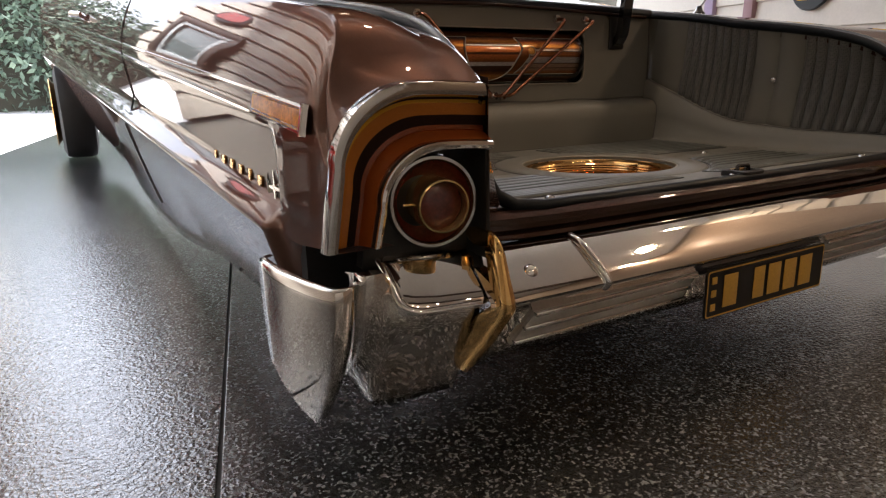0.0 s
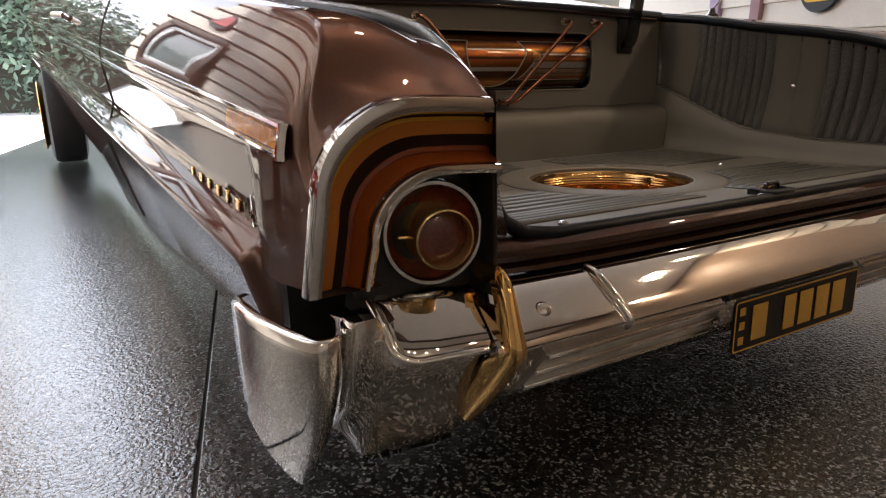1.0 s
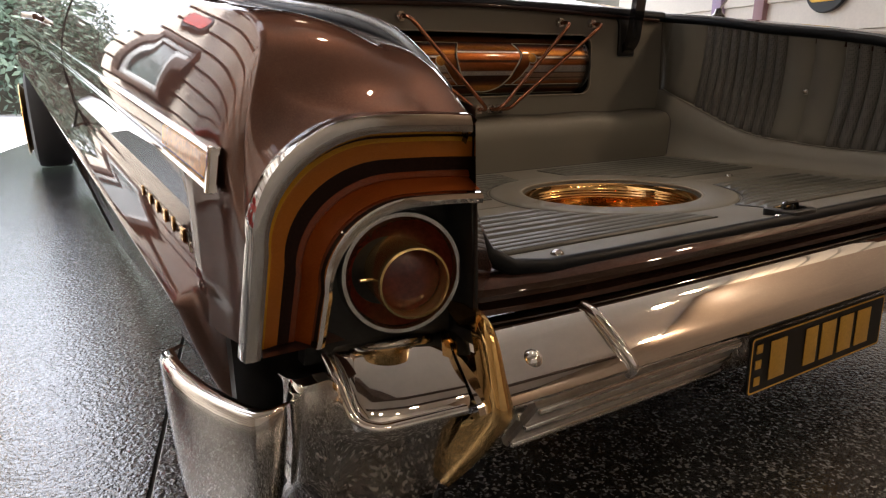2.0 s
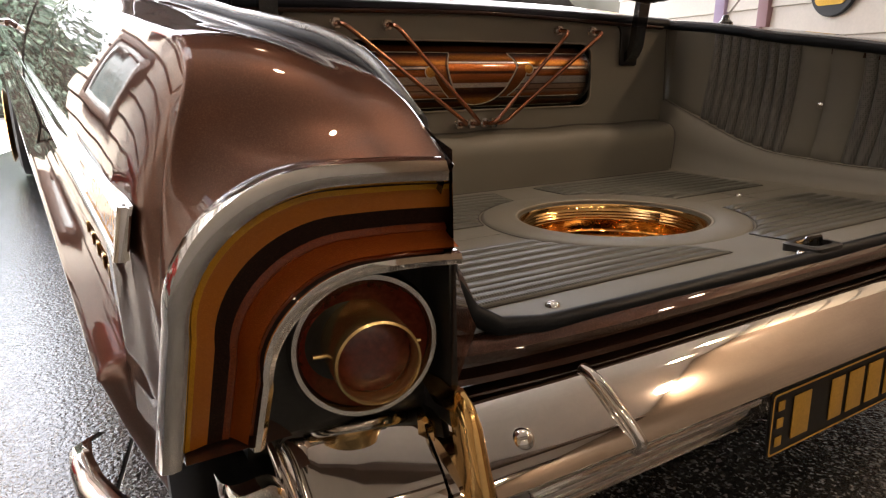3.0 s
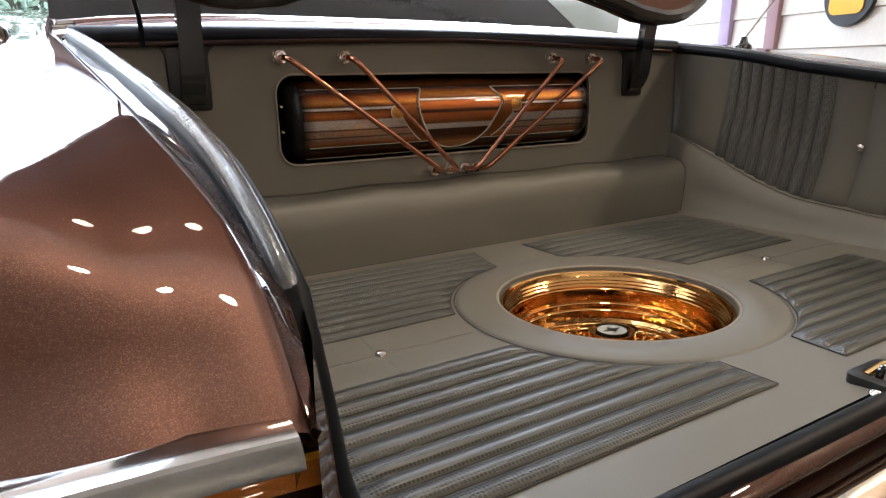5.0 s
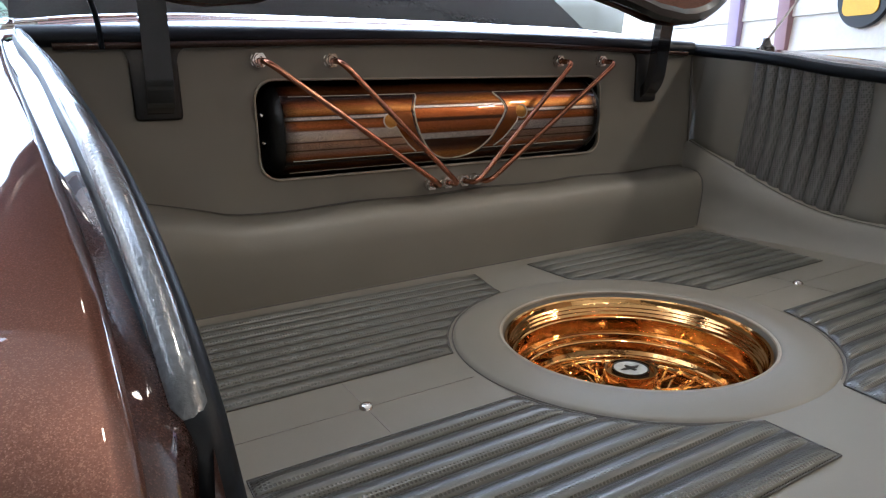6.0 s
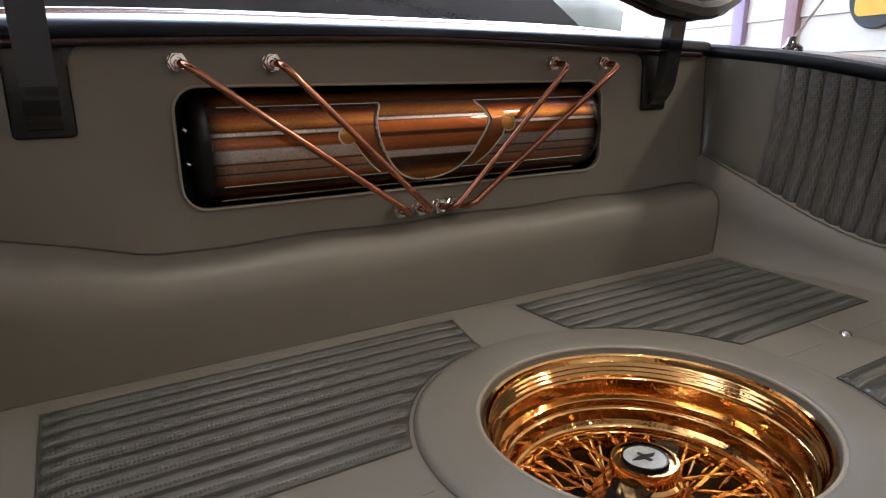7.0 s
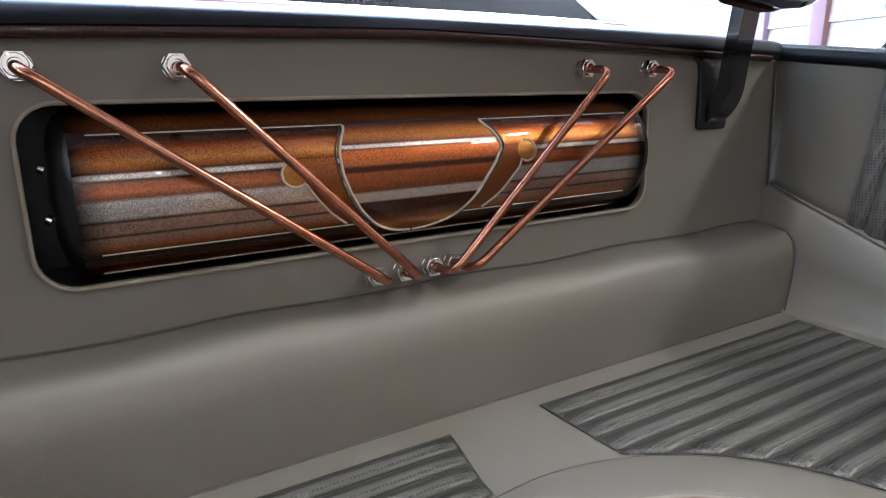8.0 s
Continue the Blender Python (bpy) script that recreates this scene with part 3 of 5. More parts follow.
def flank_x(y, z):
    """The left flank's surface at y and height z."""
    pts = flank_section(y, -1)[11:]
    for (x0, _, z0), (x1, _, z1) in zip(pts, pts[1:]):
        if z1 <= z <= z0:
            return lerp(x0, x1, (z0 - z) / max(1e-6, z0 - z1))
    return pts[0][0]


def quarter(side, name):
    ys = [0.0, 0.003, 0.009, 0.015, 0.021, 0.028, 0.034, 0.04, 0.046, 0.053, 0.06, 0.068, 0.076, 0.088, 0.1, 0.116, 0.121, 0.124, 0.13, 0.14, 0.148, 0.153, 0.158, 0.163, 0.168, 0.174, *[0.18 + 0.02 * k for k in range(39)], 1.1, 1.3, 1.5, 1.8, 1.95, 2.05, 2.3, 2.8, 3.3, 3.6, 3.75, 3.9, 4.05, 4.3, 4.5, 4.7]
    rings = [flank_section(y, side) for y in ys]
    rings.append([(x * 0.92, y + 0.2, z - 0.10 * (z - 0.4)) for x, y, z in rings[-1]])
    return part(name, loft(BM(), rings), PAINT, car, "brown metal-flake paint with clear coat", 50)


quarter(-1, "quarter_panel")
quarter(1, "quarter_panel")


def spear():
    """Bright framed strip along the flank with an amber end."""
    ys = [0.050, 0.062, 0.09, 0.13, 0.2, 0.3, 0.45, 0.6, 0.8, 1.0, 1.3, 1.6, 2.0, 2.5, 3.0, 3.6]

    def line(y, k):
        z = 0.4985 + 0.122 * (y - 0.05) + k * 0.0158
        g = max(0, 0.13 - y)
        return Vector((flank_x(y + g, z + 0.122 * g) + 0.06 * g, y, z))

    def bar(k, w, name, mat, proud, ya=0):
        rings = []
        for y in ys[ya:]:
            hi, lo = line(y, k + w), line(y, k - w)
            o = Vector((-proud, 0, proud * 0.35))
            rings.append([hi, hi * 0.93 + lo * 0.07 + o * 0.6, hi * 0.75 + lo * 0.25 + o, lo * 0.75 + hi * 0.25 + o, lo * 0.93 + hi * 0.07 + o * 0.6, lo, lo + Vector((0.004, 0, 0)), hi + Vector((0.004, 0, 0))])
        return loft(BM(), rings, True, True), name, mat
    for k, w, mat, proud, label in ((0.98, 0.22, CHROME, 0.006, "chrome frame strip of the side moulding"), (-0.98, 0.22, CHROME, 0.006, "chrome frame strip of the side moulding"), (0.0, 0.8, PAINT, 0.001, "brown painted infill of the side moulding")):
        bm, n, m = bar(k, w, "side_moulding", mat, proud)
        part("side_moulding", bm, m, car, label, 35)
    rings = []
    for y, g in ((0.045, 0.2), (0.0455, 0.7), (0.047, 1.0), (0.052, 1.0), (0.0535, 0.7), (0.054, 0.1)):
        hi, lo = line(y, 1.2), line(y, -1.2)
        o = Vector((-0.0065 * g, 0, 0.001))
        q = [Vector((p.x, y, p.z)) for p in (hi, hi + o, lo + o, lo, lo + Vector((0.001, 0, 0)), hi + Vector((0.001, 0, 0)))]
        rings.append(q)
    part("moulding_end", loft(BM(), rings, True, True), CHROME, car, "chrome end of the side moulding", 35)
    rings = []
    for y in (0.056, 0.07, 0.09, 0.13, 0.17, 0.23):
        hi, lo = line(y, 0.74), line(y, -0.74)
        o = Vector((-0.003, 0, 0.001))
        rings.append([hi, hi * 0.9 + lo * 0.1 + o, lo * 0.9 + hi * 0.1 + o, lo])
    part("side_reflector", loft(BM(), rings), AMBER, car, "amber side reflector", 40)


spear()


def badges():
    """Round emblem and the gold script, its letters as plain shapes."""
    x = flank_x(0.208, 0.397)
    m = pose(x - 0.001, 0.208, 0.397, 0, -90, 0)
    em = part("emblem", lathe(BM(), [(0.0285, -0.003), (0.029, 0.002), (0.0305, 0.0036), (0.0315, 0.001), (0.0335, 0.001), (0.0345, 0.0038), (0.0370, 0.0030), (0.038, 0.0), (0.038, -0.003)], 40), TRIM, car, "round chrome emblem", m=m)
    part("emblem_back", lathe(BM(), [(0.0, 0.0), (0.028, 0.0), (0.028, -0.003)], 32), GLOSS_BLACK, em, "black emblem ground")
    part("emblem_cross", prism(BM(), [(-0.027, -0.0022), (-0.007, -0.003), (-0.003, -0.007), (-0.002, -0.026), (0.002, -0.026), (0.003, -0.007), (0.007, -0.003), (0.027, -0.0022), (0.027, 0.0022), (0.007, 0.003), (0.003, 0.007), (0.002, 0.026), (-0.002, 0.026), (-0.003, 0.007), (-0.007, 0.003), (-0.027, 0.0022)], 0.003, "z", 0.0005), CHROME, em)
    for k, (w, h) in enumerate(((0.012, 0.013), (0.021, 0.011), (0.018, 0.012), (0.018, 0.011), (0.011, 0.013), (0.018, 0.011))):
        y, z = 0.525 - k * 0.049, 0.421 - k * 0.0042
        x = flank_x(y, z)
        h *= 0.8
        slant = [(y + w, z - h), (y - w * 0.6, z - h), (y - w, z + h), (y + w * 0.6, z + h)]
        o = prism(BM(), slant, 0.0035, "x", x - 0.003)
        bmesh.ops.bevel(o, geom=o.edges[:], offset=0.001, segments=2, affect="EDGES", profile=0.5)
        part("badge_shape", o, GOLD, car, "small gold badge block")


badges()


def door_lines():
    pts = [(flank_x(1.32, z) - 0.0005, 1.32 + 0.02 * (z - 0.4), z) for z in np.linspace(0.22, 0.80, 16)]
    part("door_gap", tube(BM(), pts, 0.003, 6), SEAM, car, "dark door gap")
    x = flank_x(2.3, 0.82)
    part("door_handle", tube(BM(), [(x, 2.2, 0.83), (x - 0.03, 2.22, 0.835), (x - 0.035, 2.34, 0.845), (x, 2.37, 0.85)], 0.011, 8), CHROME, car, "chrome door handle")


door_lines()


def antenna(s, mast):
    base = part("antenna", lathe(BM(), [(0.0, 0.03), (0.008, 0.03), (0.012, 0.016), (0.020, 0.010), (0.022, 0.0), (0.022, -0.01)], 24, pose(s * 0.793, 0.834, 0.752)), GLOSS_BLACK, car, "black aerial mount on the rear wing")
    top = Vector((s * 0.793, 0.834, 0.775))
    part("mast", tube(BM(), [top, top + Vector(mast)], 0.0028, 6), CHROME, base, "thin bright aerial mast")


antenna(-1, (-0.02, 0.20, 0.55))
antenna(1, (0.24, -0.04, 0.26))


def arch(u, n=16, longer=0.0):
    """One line of the tail's stepped arch; u from the outer trim's outer edge to the inner trim's inner edge."""
    xl, zt, r = lerp(-0.900, -0.828, u), lerp(0.544, 0.456, u), lerp(0.10, 0.072, u)
    xe, lean, rx = lerp(-0.664, -0.653, u) + longer, lerp(0.016, 0.010, u), lerp(0.115, 0.084, u)
    pts = [(lerp(xl, xl + lean, k / 4), lerp(0.342, zt - r, k / 4)) for k in range(4)]
    for k in range(n + 1):
        a = radians(180 - 90 * k / n)
        pts.append((xl + lean + rx + rx * math.cos(a), zt - r + r * math.sin(a)))
    x0 = pts[-1][0]
    pts += [(lerp(x0, xe, k / 4), zt - 0.004 * (k / 4) ** 2) for k in range(1, 5)]
    return pts


def band(u0, u1, y0, y1, crown, longer=0.0):
    """A strip between two arch lines, with its back."""
    rings = []
    for u, y in ((u0, 0.012 if u0 == 0 else 0.05), (u0, y0), (lerp(u0, u1, 0.12), y0 - crown * 0.8), (lerp(u0, u1, 0.5), (y0 + y1) / 2 - crown), (lerp(u0, u1, 0.88), y1 - crown * 0.8), (u1, y1), (u1, 0.05)):
        rings.append([(x, y, z) for x, z in arch(u, 16, longer)])
    bm = loft(BM(), rings)
    return bm


def mirror_part(ob, name):
    m = ob.copy()
    scene.collection.objects.link(m)
    m.name = name
    m.matrix_basis = Matrix.Diagonal((-1, 1, 1, 1)) @ ob.matrix_basis
    return m


def solid_band(name, u0, u1, y0, y1, crown, mat, label):
    bm = band(u0, u1, y0, y1, crown, -0.006 if name == "tail_trim" else 0.0 if mat is STRIPE_RED or mat is STRIPE_DEEP else 0.006)
    n = len(arch(0))
    bm.verts.ensure_lookup_table()
    for k in (0, n - 1):
        bm.faces.new([bm.verts[i * n + k] for i in range(7)])
    ob = part(name, bm, mat, car, label, 35)
    mirror_part(ob, name)
    return ob


solid_band("tail_trim", 0.0, 0.235, 0.001, 0.001, 0.010, TRIM, "bright stainless outer tail trim")
solid_band("tail_stripe", 0.24, 0.275, 0.012, 0.014, 0.0, STRIPE_DARK, "dark brown painted tail stripe")
solid_band("tail_stripe", 0.275, 0.325, 0.014, 0.015, 0.0, STRIPE_YELLOW, "yellow painted tail stripe")
solid_band("tail_stripe", 0.325, 0.50, 0.015, 0.018, 0.0, STRIPE_ORANGE, "orange-brown painted tail stripe")
solid_band("tail_stripe", 0.50, 0.65, 0.018, 0.0185, 0.0, STRIPE_DARK, "near-black brown painted tail stripe")
solid_band("tail_stripe", 0.65, 0.715, 0.0185, 0.0175, 0.0, STRIPE_DEEP, "deep red painted tail stripe")
solid_band("tail_stripe", 0.715, 0.853, 0.0175, 0.001, -0.003, STRIPE_RED, "red-orange painted tail stripe")
solid_band("tail_trim", 0.855, 1.0, -0.006, -0.004, 0.008, CHROME, "bright chrome inner tail trim")


def tail_panel():
    """Black recessed panel that carries the lamp."""
    outline = [(x + 0.004, z) for x, z in arch(1.0)] + [(-0.655, 0.34), (-0.665, 0.30), (-0.83, 0.30)]
    ob = part("lamp_panel", prism(BM(), outline, 0.02, "y", 0.052), PANEL_BLACK, car, "black panel round the tail lamp", 30)
    mirror_part(ob, "lamp_panel")
    ob = part("panel_edge", box(BM(), -0.663, -0.656, 0.003, 0.07, 0.30, 0.451, 0.001), PANEL_BLACK, car, "black return beside the tail lamp", 30)
    mirror_part(ob, "panel_edge")


tail_panel()
LAMP = pose(-0.727, 0.040, 0.383, 90, 0, -9)


def tail_lamp(m):
    lamp = part("tail_lamp", lathe(BM(), [(0.0, -0.012), (0.03, -0.014), (0.05, -0.004), (0.0565, 0.004)], 48), LENS, car, "round dark red tail lamp", m=m)
    part("bezel", lathe(BM(), [(0.0565, -0.02), (0.056, 0.004), (0.0585, 0.010), (0.0625, 0.010), (0.065, 0.004), (0.0655, -0.02)], 56), TRIM, lamp, "bright steel bezel")
    part("lens_tube", lathe(BM(), [(0.0360, -0.012), (0.0360, 0.040), (0.0352, 0.047), (0.0332, 0.048), (0.0318, 0.045), (0.0318, 0.02)], 48), GOLD_DULL, lamp, "brass-coloured tube round the lens")
    part("lens", lathe(BM(), [(0.0, 0.036), (0.015, 0.0355), (0.028, 0.033), (0.0318, 0.030)], 40), LENS, lamp)
    for s in (-1, 1):
        part("lens_screw", tube(BM(), [(s * 0.036, 0, 0.014), (s * 0.046, 0, 0.014)], 0.002, 8), GOLD_DULL, lamp)
    return lamp


tail_lamp(LAMP)
tail_lamp(pose(0.727, 0.040, 0.383, 90, 0, 9))


def bumper():
    def prof(x):
        bow = -0.012 * (1 - (x / 0.84) ** 2)
        pts = [(0.075, 0.297), (0.045, 0.303), (0.026, 0.299), (0.012, 0.288), (-0.014, 0.262), (-0.027, 0.248), (-0.030, 0.240), (-0.024, 0.233), (-0.008, 0.228), (0.004, 0.218), (0.012, 0.205), (0.044, 0.150), (0.053, 0.132), (0.065, 0.118), (0.080, 0.110), (0.10, 0.11)]
        return [(x, y + bow, z) for y, z in pts]
    ob = part("bumper", loft(BM(), [prof(x) for x in np.linspace(-0.68, 0.68, 25)]), CHROME, car, "polished chrome rear bumper bar", 50)
    for s in (-1, 1):
        # outer length of the bar: a rounded end over a plain lower face
        rings = []
        for x, in_, dz in ((0.675, 0.0, 0.0), (0.70, 0.0, 0.001), (0.75, 0.003, 0.002), (0.780, 0.008, 0.003), (0.797, 0.016, 0.004), (0.805, 0.030, 0.004)):
            pts = [(0.075, 0.306), (0.050, 0.311), (0.036, 0.308), (0.024, 0.300), (0.010, 0.285), (-0.008, 0.268), (-0.020, 0.254), (-0.022, 0.247), (-0.014, 0.240)]
            rings.append([(s * x, y + in_, z + dz * (z - 0.2) / 0.1) for y, z in pts])
        part("bumper_end", loft(BM(), rings), CHROME, ob, "rounded chrome bumper end", 50)
        rings = []
        for x, in_, top in ((0.675, 0.0, 0.246), (0.76, 0.004, 0.248), (0.792, 0.008, 0.251), (0.808, 0.004, 0.268), (0.816, 0.000, 0.298), (0.826, -0.004, 0.308), (0.846, -0.008, 0.309), (0.854, -0.005, 0.308), (0.858, 0.006, 0.306), (0.859, 0.030, 0.302)):
            up = 0.07 * smooth_step((x - 0.80) / 0.05)
            rings.append([(s * x, 0.012 + in_, top + 0.002), (s * x, -0.002 + in_, top), (s * x, -0.003 + in_, top - 0.01), (s * x, 0.012 + in_, lerp(top, 0.095, 0.25)), (s * x, 0.034 + in_, 0.165 + up * 0.4), (s * x, 0.056 + in_, 0.122 + up * 0.7), (s * x, 0.070 + in_, 0.092 + up), (s * x, 0.082 + in_, 0.072 + up), (s * x, 0.12 + in_, 0.066 + up)])
        part("lower_bumper", loft(BM(), rings), CHROME, ob, "chrome lower bumper face", 60)
        rim = rounded([(s * 0.69, -0.024, 0.2465), (s * 0.785, -0.018, 0.2495), (s * 0.806, -0.008, 0.260), (s * 0.810, 0.018, 0.293), (s * 0.811, 0.036, 0.310), (s * 0.811, 0.06, 0.314)], 0.012)
        part("bumper_rim", tube(BM(), rim, 0.0055, 10), CHROME, ob, "bright rolled rim of the bumper end", 60)
        # the pointed corner wrap: each column's top and foot
        columns = [((0.860, 0.014, 0.296), (0.868, 0.085, 0.115)), ((0.871, -0.018, 0.300), (0.876, 0.074, 0.104)), ((0.876, -0.027, 0.302), (0.881, 0.070, 0.098)), ((0.888, -0.0315, 0.3035), (0.889, 0.070, 0.088)), ((0.899, -0.032, 0.304), (0.896, 0.073, 0.082)), ((0.9035, -0.029, 0.304), (0.900, 0.076, 0.081)), ((0.912, -0.019, 0.3055), (0.907, 0.080, 0.088)), ((0.925, 0.000, 0.309), (0.918, 0.085, 0.104)), ((0.938, 0.023, 0.314), (0.928, 0.089, 0.122)), ((0.949, 0.050, 0.319), (0.938, 0.094, 0.145)), ((0.954, 0.078, 0.322), (0.945, 0.102, 0.166)), ((0.954, 0.102, 0.322), (0.947, 0.112, 0.175)), ((0.942, 0.116, 0.320), (0.936, 0.118, 0.180))]
        rings = []
        for (x, y, z), (fx, fy, fz) in columns:
            ring = [(s * (x - 0.016), y + 0.016, z - 0.004), (s * (x - 0.010), y + 0.010, z + 0.001), (s * (x - 0.003), y + 0.003, z + 0.001), (s * x, y, z - 0.003)]
            for k in (0.08, 0.2, 0.35, 0.5, 0.65, 0.8, 0.92, 1.0):
                ring.append((s * lerp(x, fx, k ** 2), lerp(y, fy, k ** 1.7), lerp(z - 0.003, fz, k)))
            rings.append(ring)
        part("corner_wrap", loft(BM(), rings), CHROME, ob, "pointed chrome bumper corner", 60)
        # upright guard, gold-plated
        path = [(-0.008, 0.336, 0.004), (-0.016, 0.328, 0.007), (-0.024, 0.312, 0.0095), (-0.036, 0.275, 0.011), (-0.044, 0.252, 0.013), (-0.046, 0.242, 0.0135), (-0.042, 0.232, 0.0135), (-0.030, 0.214, 0.0125), (-0.012, 0.186, 0.012), (0.008, 0.160, 0.0115), (0.026, 0.138, 0.010), (0.042, 0.120, 0.007)]
        rings = []
        for y, z, w in path:
            c = s * (0.656 + 0.18 * max(0, 0.23 - z))
            back = 0.026 + 0.03 * smooth_step((0.24 - z) / 0.04)
            rings.append([(c - w, y + back, z)] + [(c - w * math.cos(radians(a)), y + 0.010 - 0.015 * math.sin(radians(a)), z - 0.004 * math.sin(radians(a))) for a in (0, 25, 50, 72, 90, 108, 130, 155, 180)] + [(c + w, y + back, z)])
        guard = part("bumper_guard", loft(BM(), rings, True, True), GOLD_DARK, ob, "gold-plated upright bumper guard", 40)
        flap = [(-0.006, 0.340), (0.02, 0.342), (0.046, 0.338), (0.052, 0.326), (0.030, 0.314), (-0.004, 0.318)]
        part("guard_flap", prism(BM(), [(y, z) for y, z in flap], 0.006, "x", s * 0.662 - 0.003), GOLD_DARK, guard, smooth=30)
        # ribbed insert
        x0, x1 = 0.205, 0.596
        def face(z):
            return lerp(-0.001, 0.030, (0.205 - z) / 0.055)
        o = [(s * x0, 0.143), (s * x0, 0.202), (s * (x1 - 0.022), 0.202), (s * x1, 0.143)]
        ins = part("ribbed_insert", loft(BM(), [[(x, face(z) + dy, z) for x, z in o] for dy in (0.03, 0.001, 0.0)], True, True), ALU, ob, "grey aluminium ribbed insert", 30)
        for z, c in ((0.147, 0.002), (0.1725, 0.011), (0.198, 0.021)):
            xa, xb = sorted((s * (x0 + 0.002), s * (x1 - c)))
            part("rib", box(BM(), xa, xb, face(z) - 0.006, face(z) + 0.003, z - 0.0035, z + 0.0035, 0.0015), SATIN, ins)
        part("joint_clip", tube(BM(), rounded([(s * 0.486, 0.03, 0.303), (s * 0.484, 0.010, 0.298), (s * 0.474, -0.026, 0.264), (s * 0.466, -0.041, 0.242), (s * 0.466, -0.03, 0.230)], 0.02, 6), 0.0065, 12), CHROME, ob, "", 80)
        part("bumper_bolt", lathe(BM(), [(0, 0.008), (0.006, 0.007), (0.010, 0.003), (0.0125, 0.0), (0.0125, -0.006)], 24, pose(s * 0.592, -0.008, 0.272, 48)), CHROME, ob, "domed chrome bolt")
        part("bumper_bolt", lathe(BM(), [(0, 0.008), (0.006, 0.007), (0.010, 0.003), (0.0125, 0.0), (0.0125, -0.006)], 24, pose(s * 0.624, 0.021, 0.178, 120)), CHROME, ob, "domed chrome bolt")
        # Black box added to stand for the dark of the open gap.
        part("gap_filler", box(BM(), *sorted((s * 0.60, s * 0.885)), 0.115, 0.14, 0.12, 0.335), BLACK, ob, "black filler box darkening the gap behind the bumper", 0)
    return ob


bumper()


def number_plate():
    ob = part("number_plate", prism(BM(), rounded_rect(-0.184, 0.190, 0.107, 0.201, 0.006), 0.003, "y", -0.002), PLATE_BLACK, car, "black number plate with yellow characters as plain bars", 30)
    rim_out, rim_in = rounded_rect(-0.182, 0.188, 0.109, 0.199, 0.006), rounded_rect(-0.179, 0.185, 0.112, 0.196, 0.005)
    bm = BM()
    loft(bm, [[(x, -0.0035, z) for x, z in rim_out], [(x, -0.0035, z) for x, z in rim_in]], True)
    part("plate_rim", bm, PLATE_YELLOW, ob)
    for x0, x1 in ((-0.135, -0.095), (-0.045, -0.012), (0.0, 0.04), (0.052, 0.092), (0.104, 0.146)):
        part("bar", box(BM(), x0, x1, -0.0045, -0.0025, 0.123, 0.186, 0.001), PLATE_YELLOW, ob)
    for z in (0.180, 0.155, 0.128):
        part("bar", box(BM(), -0.170, -0.156, -0.0045, -0.0025, z - 0.007, z + 0.007, 0.001), PLATE_YELLOW, ob)


number_plate()


def rear_sill():
    """Painted lip below the trunk opening, with its dark gutter."""
    prof = [(0.075, 0.345), (0.055, 0.352), (0.040, 0.350), (0.030, 0.340), (0.034, 0.330), (0.052, 0.326), (0.050, 0.318), (0.034, 0.314), (0.032, 0.308), (0.06, 0.296), (0.09, 0.29)]
    rings = [[(x, y + 0.02 * (abs(x) / 0.62) ** 6, z) for y, z in prof] for x in np.linspace(-0.655, 0.655, 27)]
    part("rear_sill", loft(BM(), rings), PAINT_DEEP, car, "dark brown painted sill under the trunk opening", 50)


rear_sill()


def opening_path(lift=0.0, out=0.0):
    """The weatherstrip's line round the opening, from one hinge to the other."""
    left = [(-(rail(y)[0] + out), y, rail(y)[1] + lift) for y in (0.98, 0.9, 0.8, 0.7, 0.6, 0.5, 0.4, 0.3, 0.24, 0.2, 0.17, 0.14, 0.115, 0.10)]
    left += [(-(0.628 + out), 0.088, 0.52 + lift), (-(0.622 + out), 0.082, 0.46 + lift), (-(0.612 + out), 0.078, 0.415 + lift), (-(0.592 + out), 0.073, 0.380 + lift), (-(0.565 + out * 0.7), 0.066 - out * 0.7, 0.362 + lift), (-0.52, 0.061 - out, 0.356 + lift), (-0.40, 0.058 - out, 0.355 + lift), (-0.2, 0.055 - out, 0.355 + lift), (0, 0.054 - out, 0.355 + lift)]
    return left + [(-x, y, z) for x, y, z in reversed(left[:-1])]


part("weatherstrip", tube(BM(), opening_path(-0.006, 0.006), 0.0115, 12), RUBBER, car, "black rubber weatherstrip round the trunk opening", 60)


# Paler bead puts the sky's sheen on top of the black rubber.
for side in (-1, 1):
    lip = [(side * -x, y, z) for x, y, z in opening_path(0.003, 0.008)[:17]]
    part("weatherstrip_sheen", tube(BM(), lip, 0.0072, 12), STRIP_SHEEN, car, "pale bead painting the sky's sheen on the weatherstrip", 60)


